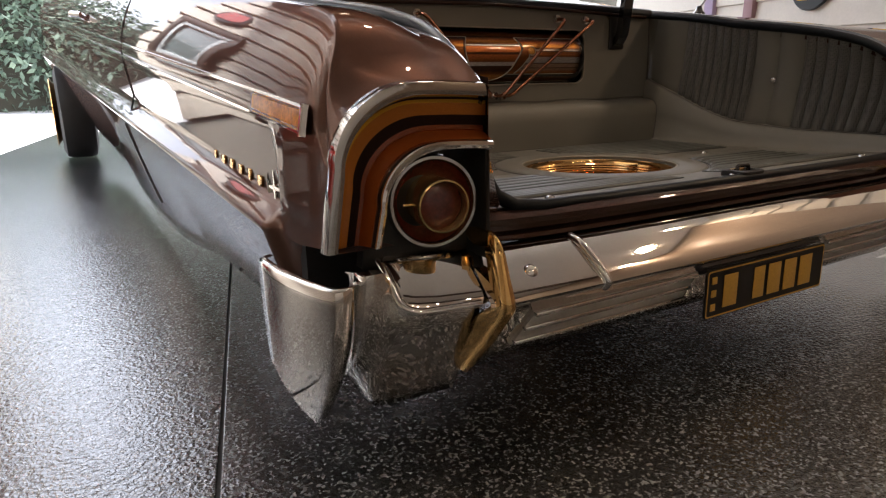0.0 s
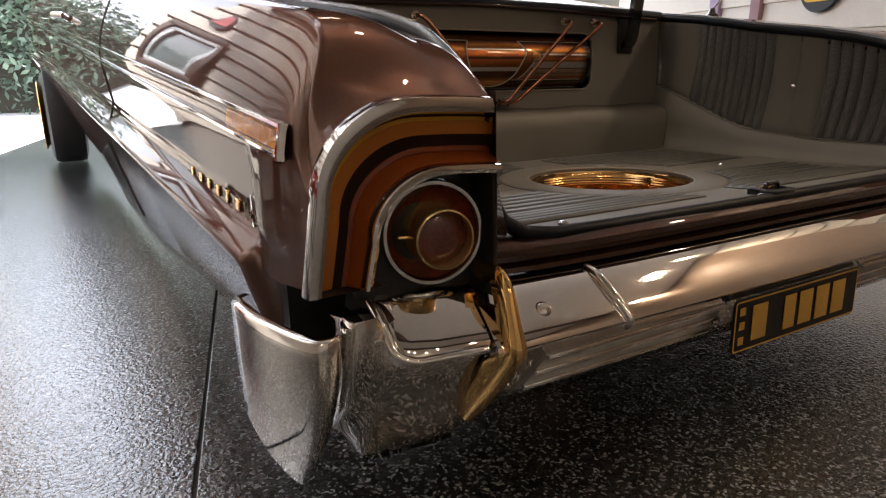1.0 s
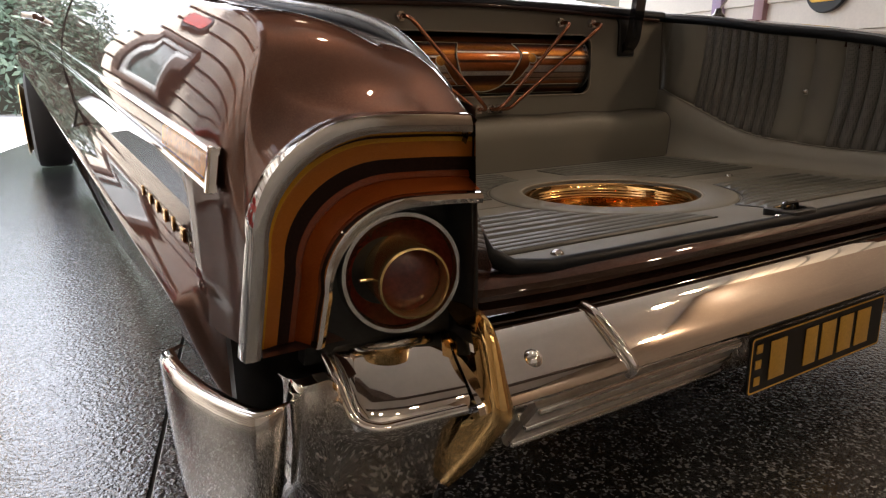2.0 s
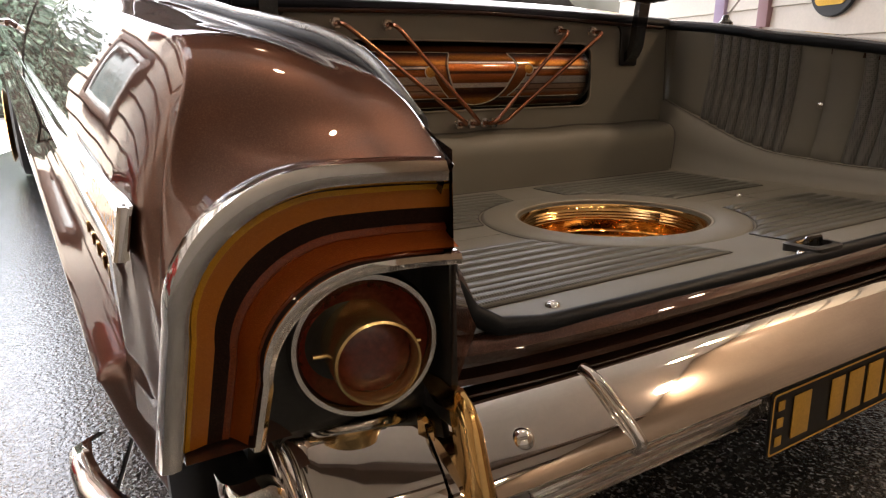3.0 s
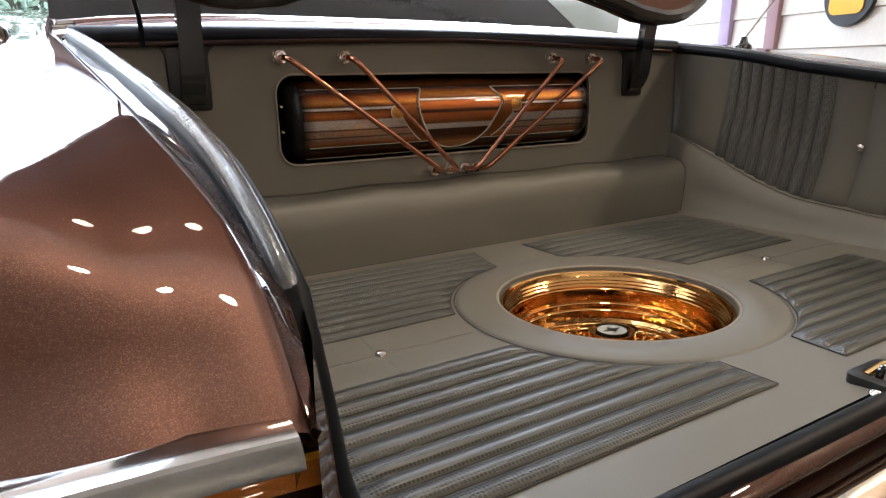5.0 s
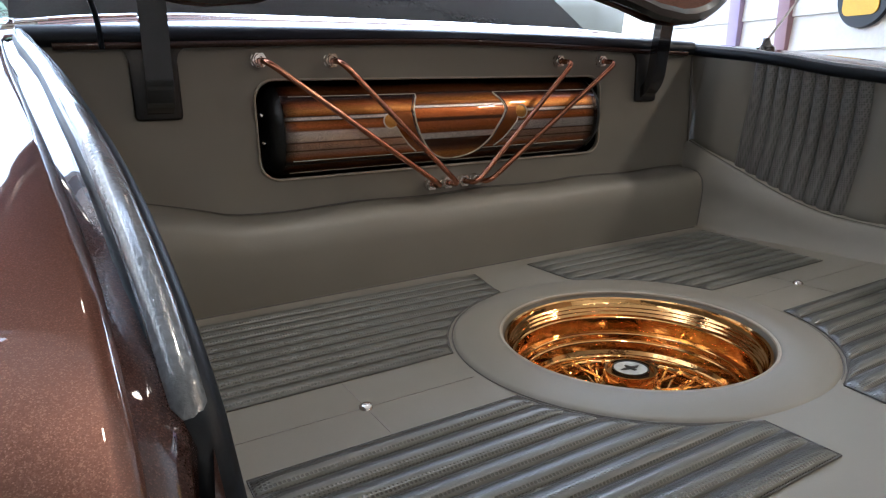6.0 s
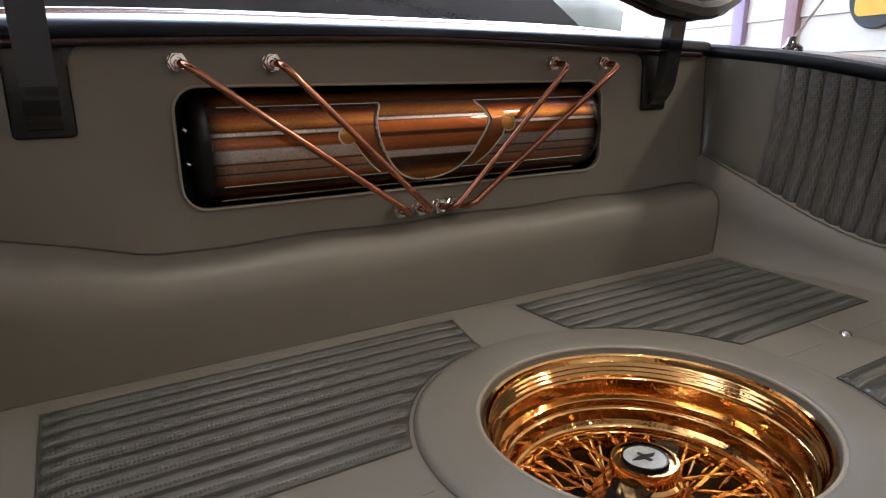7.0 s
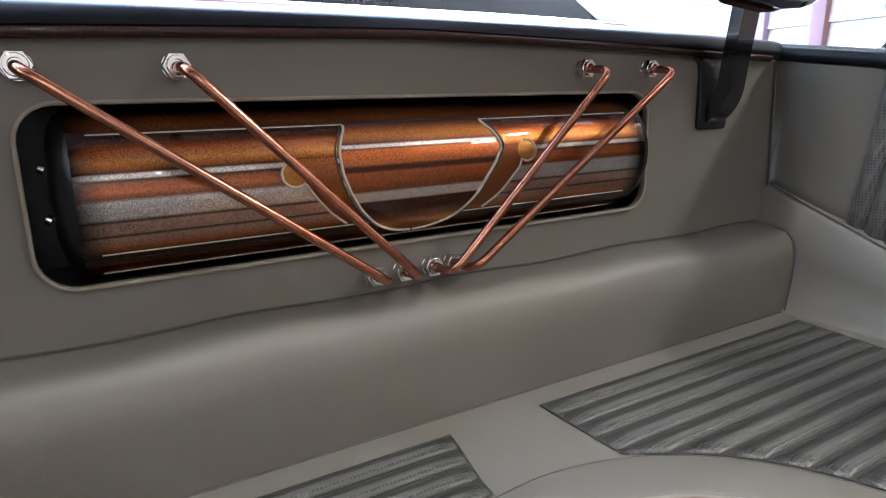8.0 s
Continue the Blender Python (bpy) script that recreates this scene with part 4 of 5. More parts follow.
def gutter(s):
    """Shallow drip channel between the wing's edge and the rubber."""
    rings = []
    for y in (0.0, 0.03, 0.06, 0.09, 0.115, 0.14, 0.17, 0.2, 0.24, 0.3, 0.35, 0.4, 0.5, 0.6, 0.7, 0.8, 0.9, 1.0):
        (xi, zi), xe, ze = rail(y), curve_at(EDGE_X, y), curve_at(DECK_Z, y)
        rings.append([(s * (xi + 0.016), y, zi - 0.03), (s * (xi + 0.007), y, zi - 0.004), (s * lerp(xi, xe, 0.35), y, lerp(zi, ze, 0.3) - 0.006), (s * lerp(xi, xe, 0.75), y, lerp(zi, ze, 0.75) - 0.010), (s * (xe + 0.004), y, ze - 0.006)])
    part("gutter", loft(BM(), rings), PAINT_DEEP, car, "glossy brown drip channel", 60)
    rings = [[(s * 0.66, 0.0, 0.545), (s * 0.66, 0.0, 0.45), (s * 0.665, 0.0, 0.33)], [(s * 0.64, 0.06, 0.55), (s * 0.628, 0.07, 0.45), (s * 0.60, 0.06, 0.36)], [(s * 0.632, 0.10, 0.56), (s * 0.622, 0.085, 0.46), (s * 0.585, 0.074, 0.372)]]
    part("opening_jamb", loft(BM(), rings), PAINT, car, "brown painted side of the opening", 60)


gutter(-1)
gutter(1)


def header():
    """Front edge of the opening, the panel behind it, the rear glass and the roof."""
    prof = [(0.964, 0.757), (0.950, 0.759), (0.944, 0.764), (0.945, 0.772), (0.952, 0.782), (0.970, 0.789), (1.0, 0.790)]
    part("header_gutter", loft(BM(), [[(x, y, z + 0.004 - 0.008 * (x / 0.6) ** 2 + 0.008 * (1 - min(1, abs(x) / 0.55)) * (1 if z < 0.765 else 0)) for y, z in prof] for x in np.linspace(-0.70, 0.70, 21)]), RUBBER, car, "black front edge of the trunk opening", 60)
    part("header_lip", tube(BM(), [(x, 0.951, 0.763 - 0.008 * (x / 0.6) ** 2 + 0.008 * (1 - min(1, abs(x) / 0.55))) for x in np.linspace(-0.66, 0.66, 21)], 0.0065, 10), PAINT_DEEP, car, "dark brown glossy lip under the front edge", 60)
    prof = [(0.99, 0.791), (1.02, 0.804), (1.10, 0.815), (1.35, 0.835)]
    part("tulip_panel", loft(BM(), [[(x, y, z - 0.03 * (x / 0.75) ** 4) for y, z in prof] for x in np.linspace(-0.720, 0.720, 15)]), PAINT, car, "", 50)
    for y, z, r in ((1.035, 0.806, 0.004), (1.075, 0.813, 0.005), (1.33, 0.838, 0.012)):
        part("deck_moulding", tube(BM(), [(x, y + 0.0 * x, z - 0.03 * (x / 0.75) ** 4) for x in np.linspace(-0.72, 0.72, 15)], r, 8), CHROME, car, "bright moulding below the rear window")
    part("rear_window", loft(BM(), [[(x * (1 - 0.05 * u), 1.35 + 0.75 * u, 0.83 + 0.38 * math.sin(u * 1.5)) for x in np.linspace(-0.72, 0.72, 9)] for u in np.linspace(0, 1, 7)]), GLASS_DARK, car, "dark rear window glass", 60)
    part("roof", loft(BM(), [[(x, 2.1 + 1.3 * u, 1.21 + 0.06 * math.sin(math.pi * u) - 0.05 * (x / 0.65) ** 2) for x in np.linspace(-0.70, 0.70, 9)] for u in np.linspace(0, 1, 7)]), PAINT, car, "", 60)
    part("windscreen", loft(BM(), [[(x * (1 + 0.15 * u), 3.4 + 0.5 * u, 1.20 - 0.18 * u) for x in np.linspace(-0.64, 0.64, 9)] for u in np.linspace(0, 1, 4)]), GLASS_DARK, car, "", 60)
    part("bonnet", loft(BM(), [[(x - 0.08, 3.9 + 0.9 * u, 1.06 + 0.06 * u - 0.03 * (x / 0.7) ** 2) for x in np.linspace(-0.75, 0.75, 9)] for u in np.linspace(0, 1, 4)]), PAINT, car, "", 60)


header()


def trunk_lid():
    """Raised lid: an outer skin and a dark inner side, thick rounded edges."""
    m = pose(0, 0.80, 0.805, -10)
    def bowed(pts):
        return [(x, z + 0.075 * max(0, 1 - (x / 0.42) ** 2) * max(0, 1 - z / 0.3)) for x, z in pts]

    def lid_outline(half, lo, hi, r):
        base = rounded_rect(-half, half, lo, hi, r, 10)
        run = [(x, lo) for x in np.linspace(-half + r, half - r, 14)[1:-1]]
        i = [k for k, p in enumerate(base) if abs(p[1] - lo) < 1e-6 and p[0] < 0][-1]
        return bowed(base[:i + 1] + run + base[i + 1:])
    outline = lid_outline(0.685, 0.014, 1.05, 0.22)
    lid = part("trunk_lid", prism(BM(), outline, 0.035, "y", 0.0), LID_INNER, car, "raised trunk lid with a dark brown painted inner side", 40, m)
    part("lid_skin", prism(BM(), lid_outline(0.695, 0.004, 1.06, 0.225), 0.012, "y", 0.036), PAINT, lid, "brown metal-flake outer skin", 40)
    part("lid_edge", tube(BM(), [(x, 0.012, z) for x, z in outline], 0.017, 8, True), GLOSS_BLACK, lid)


trunk_lid()


def hinge(s):
    path = rounded([(s * 0.53, 1.02, 0.66), (s * 0.53, 0.955, 0.66), (s * 0.53, 0.928, 0.69), (s * 0.53, 0.918, 0.76), (s * 0.53, 0.905, 0.84), (s * 0.53, 0.87, 0.97)], 0.03)
    bm = BM()
    w = 0.019
    rings = []
    for i, p in enumerate(path):
        d = (path[min(i + 1, len(path) - 1)] - path[max(i - 1, 0)]).normalized()
        nrm = Vector((0, -d.z, d.y))
        rings.append([p + Vector((-w, 0, 0)) - nrm * 0.010, p + Vector((w, 0, 0)) - nrm * 0.010, p + Vector((w, 0, 0)) + nrm * 0.010, p + Vector((-w, 0, 0)) + nrm * 0.010])
    loft(bm, rings, True, True)
    part("hinge_arm", bm, GLOSS_BLACK, car, "gloss black curved lid hinge arm", 40)


part("lid_cable", tube(BM(), rounded([(-0.598, 0.945, 0.75), (-0.60, 0.925, 0.79), (-0.615, 0.88, 0.84), (-0.62, 0.845, 0.95)], 0.03), 0.004, 8), RUBBER, car, "thin black cable to the lid")
hinge(-1)
hinge(1)

# ---- the trunk's lining ----
FZ = 0.335
CX, CY = 0.0, 0.475


def floor_z(y):
    return FZ + 0.020 * min(1, max(0, (0.24 - y) / 0.17))


def trunk_floor():
    """Padded floor with a round cut-out for the wheel."""
    bm = BM()
    n = 96
    rings = []
    for r in (0.0, 0.25, 0.5, 0.75, 1.0):
        ring = []
        for k in range(n):
            a = 2 * math.pi * k / n
            cx, cy = math.cos(a), math.sin(a)
            half = 0.69
            sx = half / abs(cx) if abs(cx) > 1e-6 else 9
            sy = ((0.975 - CY) if cy > 0 else (CY - 0.062)) / abs(cy) if abs(cy) > 1e-6 else 9
            far = min(sx, sy)
            d = lerp(0.205, far, r)
            x, y = CX + d * cx, CY + d * cy
            ring.append((x, y, floor_z(y)))
        rings.append(ring)
    loft(bm, rings, True)
    return part("trunk_floor", bm, VINYL, car, "grey vinyl padded trunk floor", 40)


floor_panel = trunk_floor()


def collar():
    prof = [(0.259, -0.003), (0.2575, 0.002), (0.252, 0.0045), (0.196, 0.0045), (0.190, 0.0025), (0.187, -0.004), (0.184, -0.016), (0.181, -0.05)]
    part("wheel_collar", lathe(BM(), prof, 96, pose(CX, CY, FZ)), VINYL, floor_panel, "raised grey vinyl ring round the wheel well", 50)
    part("collar_piping", tube(BM(), [(CX + 0.1885 * math.cos(a), CY + 0.1885 * math.sin(a), FZ + 0.0005) for a in np.linspace(0, 2 * math.pi, 96, endpoint=False)], 0.0028, 8, True), PIPING, floor_panel)


collar()
part("collar_seam", tube(BM(), [(CX + 0.2592 * math.cos(a), CY + 0.2592 * math.sin(a), FZ + 0.0005) for a in np.linspace(0, 2 * math.pi, 96, endpoint=False)], 0.0011, 6, True), LINING_SEAM, floor_panel)


def pleat(s, y, pitch, limits):
    """One stuffed roll along x; its ends follow the pad's outline."""
    prof = [(-0.47, 0.0), (-0.44, 0.0024), (-0.36, 0.0046), (-0.24, 0.0062), (-0.08, 0.0068), (0.10, 0.0062), (0.27, 0.0046), (0.40, 0.0022), (0.47, 0.0)]
    rows = []
    for a, h in prof:
        yy = y + a * pitch
        x0, x1 = limits(yy)
        z = floor_z(yy) + 0.0010
        rows.append([(s * lerp(x0, x1, u), yy, z + h * k) for u, k in ((0.0, 0.0), (0.010, 0.35), (0.03, 0.7), (0.07, 1.0), (0.35, 1.0), (0.65, 1.0), (0.93, 1.0), (0.97, 0.7), (0.99, 0.35), (1.0, 0.0))])
    return loft(BM(), rows)


def lit_and_shaded(ob):
    """The punched vinyl is painted as lit on a roll's rear slope, shaded elsewhere."""
    ob.data.materials.append(PLEAT_LIT)
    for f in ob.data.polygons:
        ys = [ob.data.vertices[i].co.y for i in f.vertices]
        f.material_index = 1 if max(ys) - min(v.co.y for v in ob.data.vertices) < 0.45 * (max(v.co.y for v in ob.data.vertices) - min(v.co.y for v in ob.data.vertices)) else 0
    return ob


def pad(s, y_low, y_high, count, limits, label):
    """A block of pleats; limits gives the run of x (on the positive side) at y."""
    tray = None
    pitch = (y_high - y_low) / count
    for k in range(count):
        y = y_low + (k + 0.5) * pitch
        if tray is None:
            tray = lit_and_shaded(part("pleated_pad", pleat(s, y, pitch, limits), PLEAT_SHADED, floor_panel, label, 60))
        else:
            lit_and_shaded(part("pleat", pleat(s, y, pitch, limits), PLEAT_SHADED, tray, "", 60))
    rows = np.linspace(y_low, y_high, 20)
    part("pad_backing", loft(BM(), [[(s * limits(y)[0], y, floor_z(y) + 0.0016), (s * limits(y)[1], y, floor_z(y) + 0.0016)] for y in rows]), TRAY, floor_panel, "", 0)
    edge = [(s * limits(y)[0], y, floor_z(y) + 0.0012) for y in np.linspace(y_low, y_high, 14)]
    edge += [(s * limits(y)[1], y, floor_z(y) + 0.0012) for y in np.linspace(y_high, y_low, 6)]
    part("pad_seam", tube(BM(), edge, 0.0011, 6, True), TRAY, floor_panel)


def ring_x(y, r=0.262):
    d = r * r - (y - CY) ** 2
    return math.sqrt(d) if d > 0 else 0.0


def front_pad(s):
    def limits(y):
        edge = 0.105 if s > 0 else lerp(0.022, 0.046, min(1, max(0, (0.85 - y) / 0.1)))
        return max(edge, ring_x(y) + 0.004), lerp(0.592, 0.640, (y - 0.54) / 0.31) if s > 0 else 0.583
    return limits


def rear_pad(s):
    def limits(y):
        low = lerp(0.040, 0.070, (y - 0.14) / 0.08) if s > 0 else lerp(0.096, 0.080, (y - 0.14) / 0.08)
        return max(ring_x(y) + 0.004 if y > 0.22 else 0.0, low if y < 0.24 else 0), 0.565
    return limits


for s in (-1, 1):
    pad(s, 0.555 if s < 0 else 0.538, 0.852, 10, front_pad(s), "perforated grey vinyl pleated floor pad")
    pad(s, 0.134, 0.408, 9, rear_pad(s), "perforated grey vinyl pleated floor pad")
    for x, y in ((0.414, 0.48), (0.476, 0.09)):
        part("floor_stud", lathe(BM(), [(0, 0.006), (0.004, 0.0055), (0.008, 0.003), (0.009, 0)], 20, pose(s * x, y, floor_z(y))), CHROME, floor_panel, "small chrome stud")
    part("cross_seam", box(BM(), s * 0.414 - 0.001, s * 0.414 + 0.001, 0.408, 0.55, FZ - 0.001, FZ + 0.0006), SOFT_SEAM, floor_panel)
    part("cross_seam", box(BM(), *sorted((s * 0.27, s * 0.66)), 0.479, 0.481, FZ - 0.001, FZ + 0.0006), SOFT_SEAM, floor_panel)


def front_panel():
    hole = rounded_rect(-0.382, 0.386, 0.538, 0.702, 0.032)
    cx, cz = 0.002, 0.62
    outer = []
    for x, z in hole:
        dx, dz = (x - cx) / 0.384, (z - cz) / 0.082
        k = max(abs(dx), abs(dz))
        dx, dz = dx / k, dz / k
        outer.append((cx + 0.70 * dx, (0.776 if dz > 0 else 0.44) * 1.0 if abs(dz) > 0.999 else lerp(0.44, 0.776, (dz + 1) / 2)))
    panel = part("front_panel", plate_with_hole(BM(), outer, hole, 0.005, 0.96), VINYL, car, "grey vinyl trunk bulkhead with a long window", 30)
    part("window_piping", tube(BM(), [(x, 0.957, z) for x, z in rounded_rect(-0.384, 0.388, 0.536, 0.704, 0.034)], 0.0021, 8, True), PIPING, panel, "pale stitched piping")
    for s in (-1, 1):
        x0, x1 = sorted((s * 0.497, s * 0.566))
        part("hinge_slot", box(BM(), x0, x1, 0.953, 0.962, 0.645, 0.764, 0.006), BLACK, panel, "black hinge slot")
        for e, d in ((x0, -1), (x1, 1)):
            flare = [(e - d * 0.004, 0.770), (e - d * 0.004, 0.728)] + [(e + d * 0.022 * (1 - math.cos(a)), 0.733 + 0.022 * math.sin(a)) for a in np.linspace(0, math.pi / 2, 7)] + [(e + d * 0.022, 0.770)]
            part("slot_flare", prism(BM(), flare, 0.008, "y", 0.9535), BLACK, panel, "black flared top of the hinge slot", 0)
    part("recess", box(BM(), -0.42, 0.42, 1.09, 1.10, 0.50, 0.74), BLACK, panel, "black back of the window recess")
    for z in (0.525, 0.708):
        part("recess", box(BM(), -0.42, 0.42, 0.967, 1.09, z, z + 0.008), BLACK, panel)
    for x in (-0.40, 0.40):
        part("recess", box(BM(), x - 0.004, x + 0.004, 0.967, 1.09, 0.50, 0.74), BLACK, panel)
    return panel


panel = front_panel()


def ledge():
    prof = [(0.965, 0.482), (0.955, 0.479), (0.930, 0.477), (0.905, 0.470), (0.892, 0.455), (0.888, 0.42), (0.892, 0.36), (0.895, 0.330)]
    rings = []
    for x in np.linspace(-0.70, 0.672, 56):
        up = min(0.055, 0.28 * max(0, -x - 0.44))
        wob = 0.002 * math.sin(x * 23)
        rings.append([(x, y - up * 0.25 * (z - 0.33) / 0.15, z + (up + wob) * (z - 0.33) / 0.15) for y, z in prof])
    part("ledge", loft(BM(), rings), VINYL, car, "rounded grey vinyl step below the bulkhead", 70)
    part("ledge_seam", tube(BM(), [(r[0][0], 0.9585, r[0][2] + 0.001) for r in rings], 0.0012, 6), LINING_SEAM, car)


ledge()
# Dark tube paints the crease shade at the step's right end.
part("ledge_end_crease", tube(BM(), rounded([(0.676, 0.958, 0.472), (0.674, 0.905, 0.474), (0.670, 0.884, 0.45), (0.667, 0.884, 0.40), (0.664, 0.890, 0.335)], 0.02), 0.0012, 6), LINING_SEAM, car)
part("floor_seam", tube(BM(), [(-0.66, 0.893, FZ + 0.0005), (0.665, 0.893, FZ + 0.0005)], 0.0015, 6), LINING_SEAM, car)
# Dark line down the corner of bulkhead and side lining.
part("corner_line", tube(BM(), [(0.693, 0.957, 0.482), (0.692, 0.957, 0.60), (0.688, 0.957, 0.748)], 0.0018, 6), LINING_SEAM, car)

BORDER = [(0.10, 0.385), (0.37, 0.388), (0.50, 0.398), (0.58, 0.405), (0.66, 0.424), (0.82, 0.487), (0.95, 0.542)]


def side_lining(s):
    def xw(y, z):
        top = rail(y)
        u = (z - 0.385) / max(0.05, top[1] - 0.385)
        return lerp(0.700, top[0] - 0.008, min(1, max(0, u)) ** 2.5)
    ys = np.linspace(0.09, 0.97, 40)
    rings = [[(s * (xw(y, z) + 0.012), y, z) for z in np.linspace(0.36, rail(y)[1] - 0.012, 8)] for y in ys]
    lining = part("side_lining", loft(BM(), rings), VINYL, car, "grey vinyl side lining", 60)

    def roll(y, pitch, z0, z1, mat, name):
        n = 6
        rr = []
        for u, k in [(0.0, 0.1), (0.03, 1)] + [(j / 8, 1) for j in range(1, 9)]:
            row = []
            for j in range(n + 1):
                yj = y + (j / n - 0.5) * pitch
                z = lerp(curve_at(BORDER, yj), rail(yj - 0.024)[1] - (0.020 if s > 0 else 0.030), u)
                yj += 0.014 - 0.052 * u
                row.append((s * (xw(yj, z) + 0.012 - k * 0.011 * math.sin(math.pi * (j + 0.02) / (n + 0.04)) ** 0.6), yj, z))
            rr.append(row)
        part(name, loft(BM(), rr), mat, lining, "", 60)
    for k in range(9):
        y = 0.82 - (k + 0.5) * 0.029
        roll(y, 0.029, curve_at(BORDER, y), rail(y)[1] - 0.014, PLEAT, "pleat")
    for k in range(9):
        y = 0.405 - (k + 0.5) * 0.031
        roll(y, 0.031, curve_at(BORDER, y), rail(y)[1] - 0.014, PLEAT, "pleat")
    for y in (0.89,):
        roll(y, 0.135, curve_at(BORDER, y), rail(y)[1] - 0.014, VINYL, "plain_panel")
    for y in (0.521, 0.445):
        roll(y, 0.074, curve_at(BORDER, y), rail(y)[1] - 0.014, VINYL, "plain_panel")
    # lower swept band
    rings = []
    for y in ys:
        b = curve_at(BORDER, y)
        rings.append([(s * 0.712, y, b + 0.004), (s * 0.694, y, b + 0.003), (s * 0.684, y, b - 0.006), (s * 0.680, y, lerp(b, FZ, 0.5)), (s * 0.672, y, FZ + 0.01), (s * 0.655, y, FZ - 0.002)])
    part("lower_band", loft(BM(), rings), VINYL, lining, "smooth swept grey vinyl band", 60)
    part("border_seam", tube(BM(), [(s * 0.690, y, curve_at(BORDER, y) + 0.003) for y in np.linspace(0.1, 0.95, 30)], 0.0011, 6), LINING_SEAM, lining)
    part("lining_button", lathe(BM(), [(0, 0.006), (0.004, 0.0055), (0.008, 0.003), (0.009, 0)], 20, pose(s * 0.692, 0.473, 0.533, 0, -90 * s)), CHROME, lining)


side_lining(-1)
side_lining(1)


def copper_pipe(x0, x1):
    zt, zb, yo = 0.735, 0.503, 0.905
    path = rounded([(x0, 0.962, zt), (x0, yo, zt - 0.004), (x1, yo, zb), (x1, 0.962, zb)], 0.022, 6)
    p = part("copper_pipe", tube(BM(), path, 0.0052, 12), COPPER, car, "bent copper pipe on the bulkhead", 60)
    for x, z in ((x0, zt), (x1, zb)):
        nut = BM()
        lathe(nut, [(0.0, 0.012), (0.0125, 0.012), (0.0135, 0.010), (0.0135, 0.0)], 6, pose(x, 0.958, z, 90))
        part("nut", nut, CHROME, p, "chrome hexagon nut", 25)
        part("washer", lathe(BM(), [(0.006, 0.016), (0.009, 0.016), (0.010, 0.012)], 20, pose(x, 0.958, z, 90)), CHROME, p)
        part("flange", lathe(BM(), [(0.0, 0.003), (0.0125, 0.003), (0.0135, 0.001), (0.0135, 0)], 24, pose(x, 0.959, z, 90)), CHROME, p)


for x0, x1 in ((-0.372, -0.057), (-0.247, -0.020), (0.262, 0.019), (0.383, 0.049)):
    copper_pipe(x0, x1)


def latch():
    ob = part("latch", loft(BM(), [[(x, y, z) for x, y in rounded_rect(-0.042 + g, 0.028 - g, 0.040 + g, 0.096 - g, 0.010, 3)] for z, g in ((0.350, 0.0), (0.3625, 0.0), (0.3645, 0.003), (0.3645, 0.010), (0.352, 0.012))], True, True), BLACK, car, "black lid latch plate with a striker loop", 40)
    part("striker", tube(BM(), rounded([(-0.026, 0.068, 0.352), (-0.024, 0.068, 0.372), (0.010, 0.068, 0.372), (0.012, 0.068, 0.352)], 0.006), 0.004, 8), GLOSS_BLACK, ob)
    part("spring", tube(BM(), [(-0.03, 0.08, 0.362), (0.018, 0.084, 0.362)], 0.004, 8), GOLD_DULL, ob)
    for x, y in ((-0.051, 0.058), (0.037, 0.078)):
        part("latch_screw", lathe(BM(), [(0, 0.004), (0.004, 0.0035), (0.0065, 0.001), (0.007, 0)], 16, pose(x, y, 0.356)), CHROME, ob)


latch()

# ---- the painted tank behind the window ----
TANK_Y, TANK_Z, TANK_R = 1.012, 0.620, 0.084


MEDAL = [(-56, -0.004, -0.001), (-55, -0.017, 0.011), (-53, -0.026, 0.020), (-50, -0.035, 0.030), (-46, -0.045, 0.040), (-41, -0.055, 0.049), (-35, -0.064, 0.057), (-25, -0.077, 0.069), (-20, -0.082, 0.074), (-9, -0.0915, 0.083), (6, -0.099, 0.099), (17, -0.100, 0.107), (29, -0.095, 0.099), (38, -0.089, 0.088), (60, -0.089, 0.080)]


def medal_x(a, s):
    return curve_at([(k, l if s < 0 else r) for k, l, r in MEDAL], a)


def on_tank(x, deg, lift):
    a = radians(deg)
    return (x, TANK_Y - (TANK_R + lift) * math.cos(a), TANK_Z + (TANK_R + lift) * math.sin(a))


def tank_field(name, t, a0, a1, left, right, mat, lift):
    """A field of the painted pattern: between two angles, its ends following the given lines."""
    n = max(2, int(abs(a1 - a0) / 1.5))
    rows = [lerp(a0, a1, k / n) for k in range(n + 1)]
    part(name, loft(BM(), [[on_tank(lerp(left(a), right(a), j / 8), a, lift) for j in range(9)] for a in rows]), mat, t, "", 60)


def tank_line(t, pts, r=0.0013, mat=None):
    part("pinstripe", tube(BM(), pts, r, 6), mat or CREAM, t)


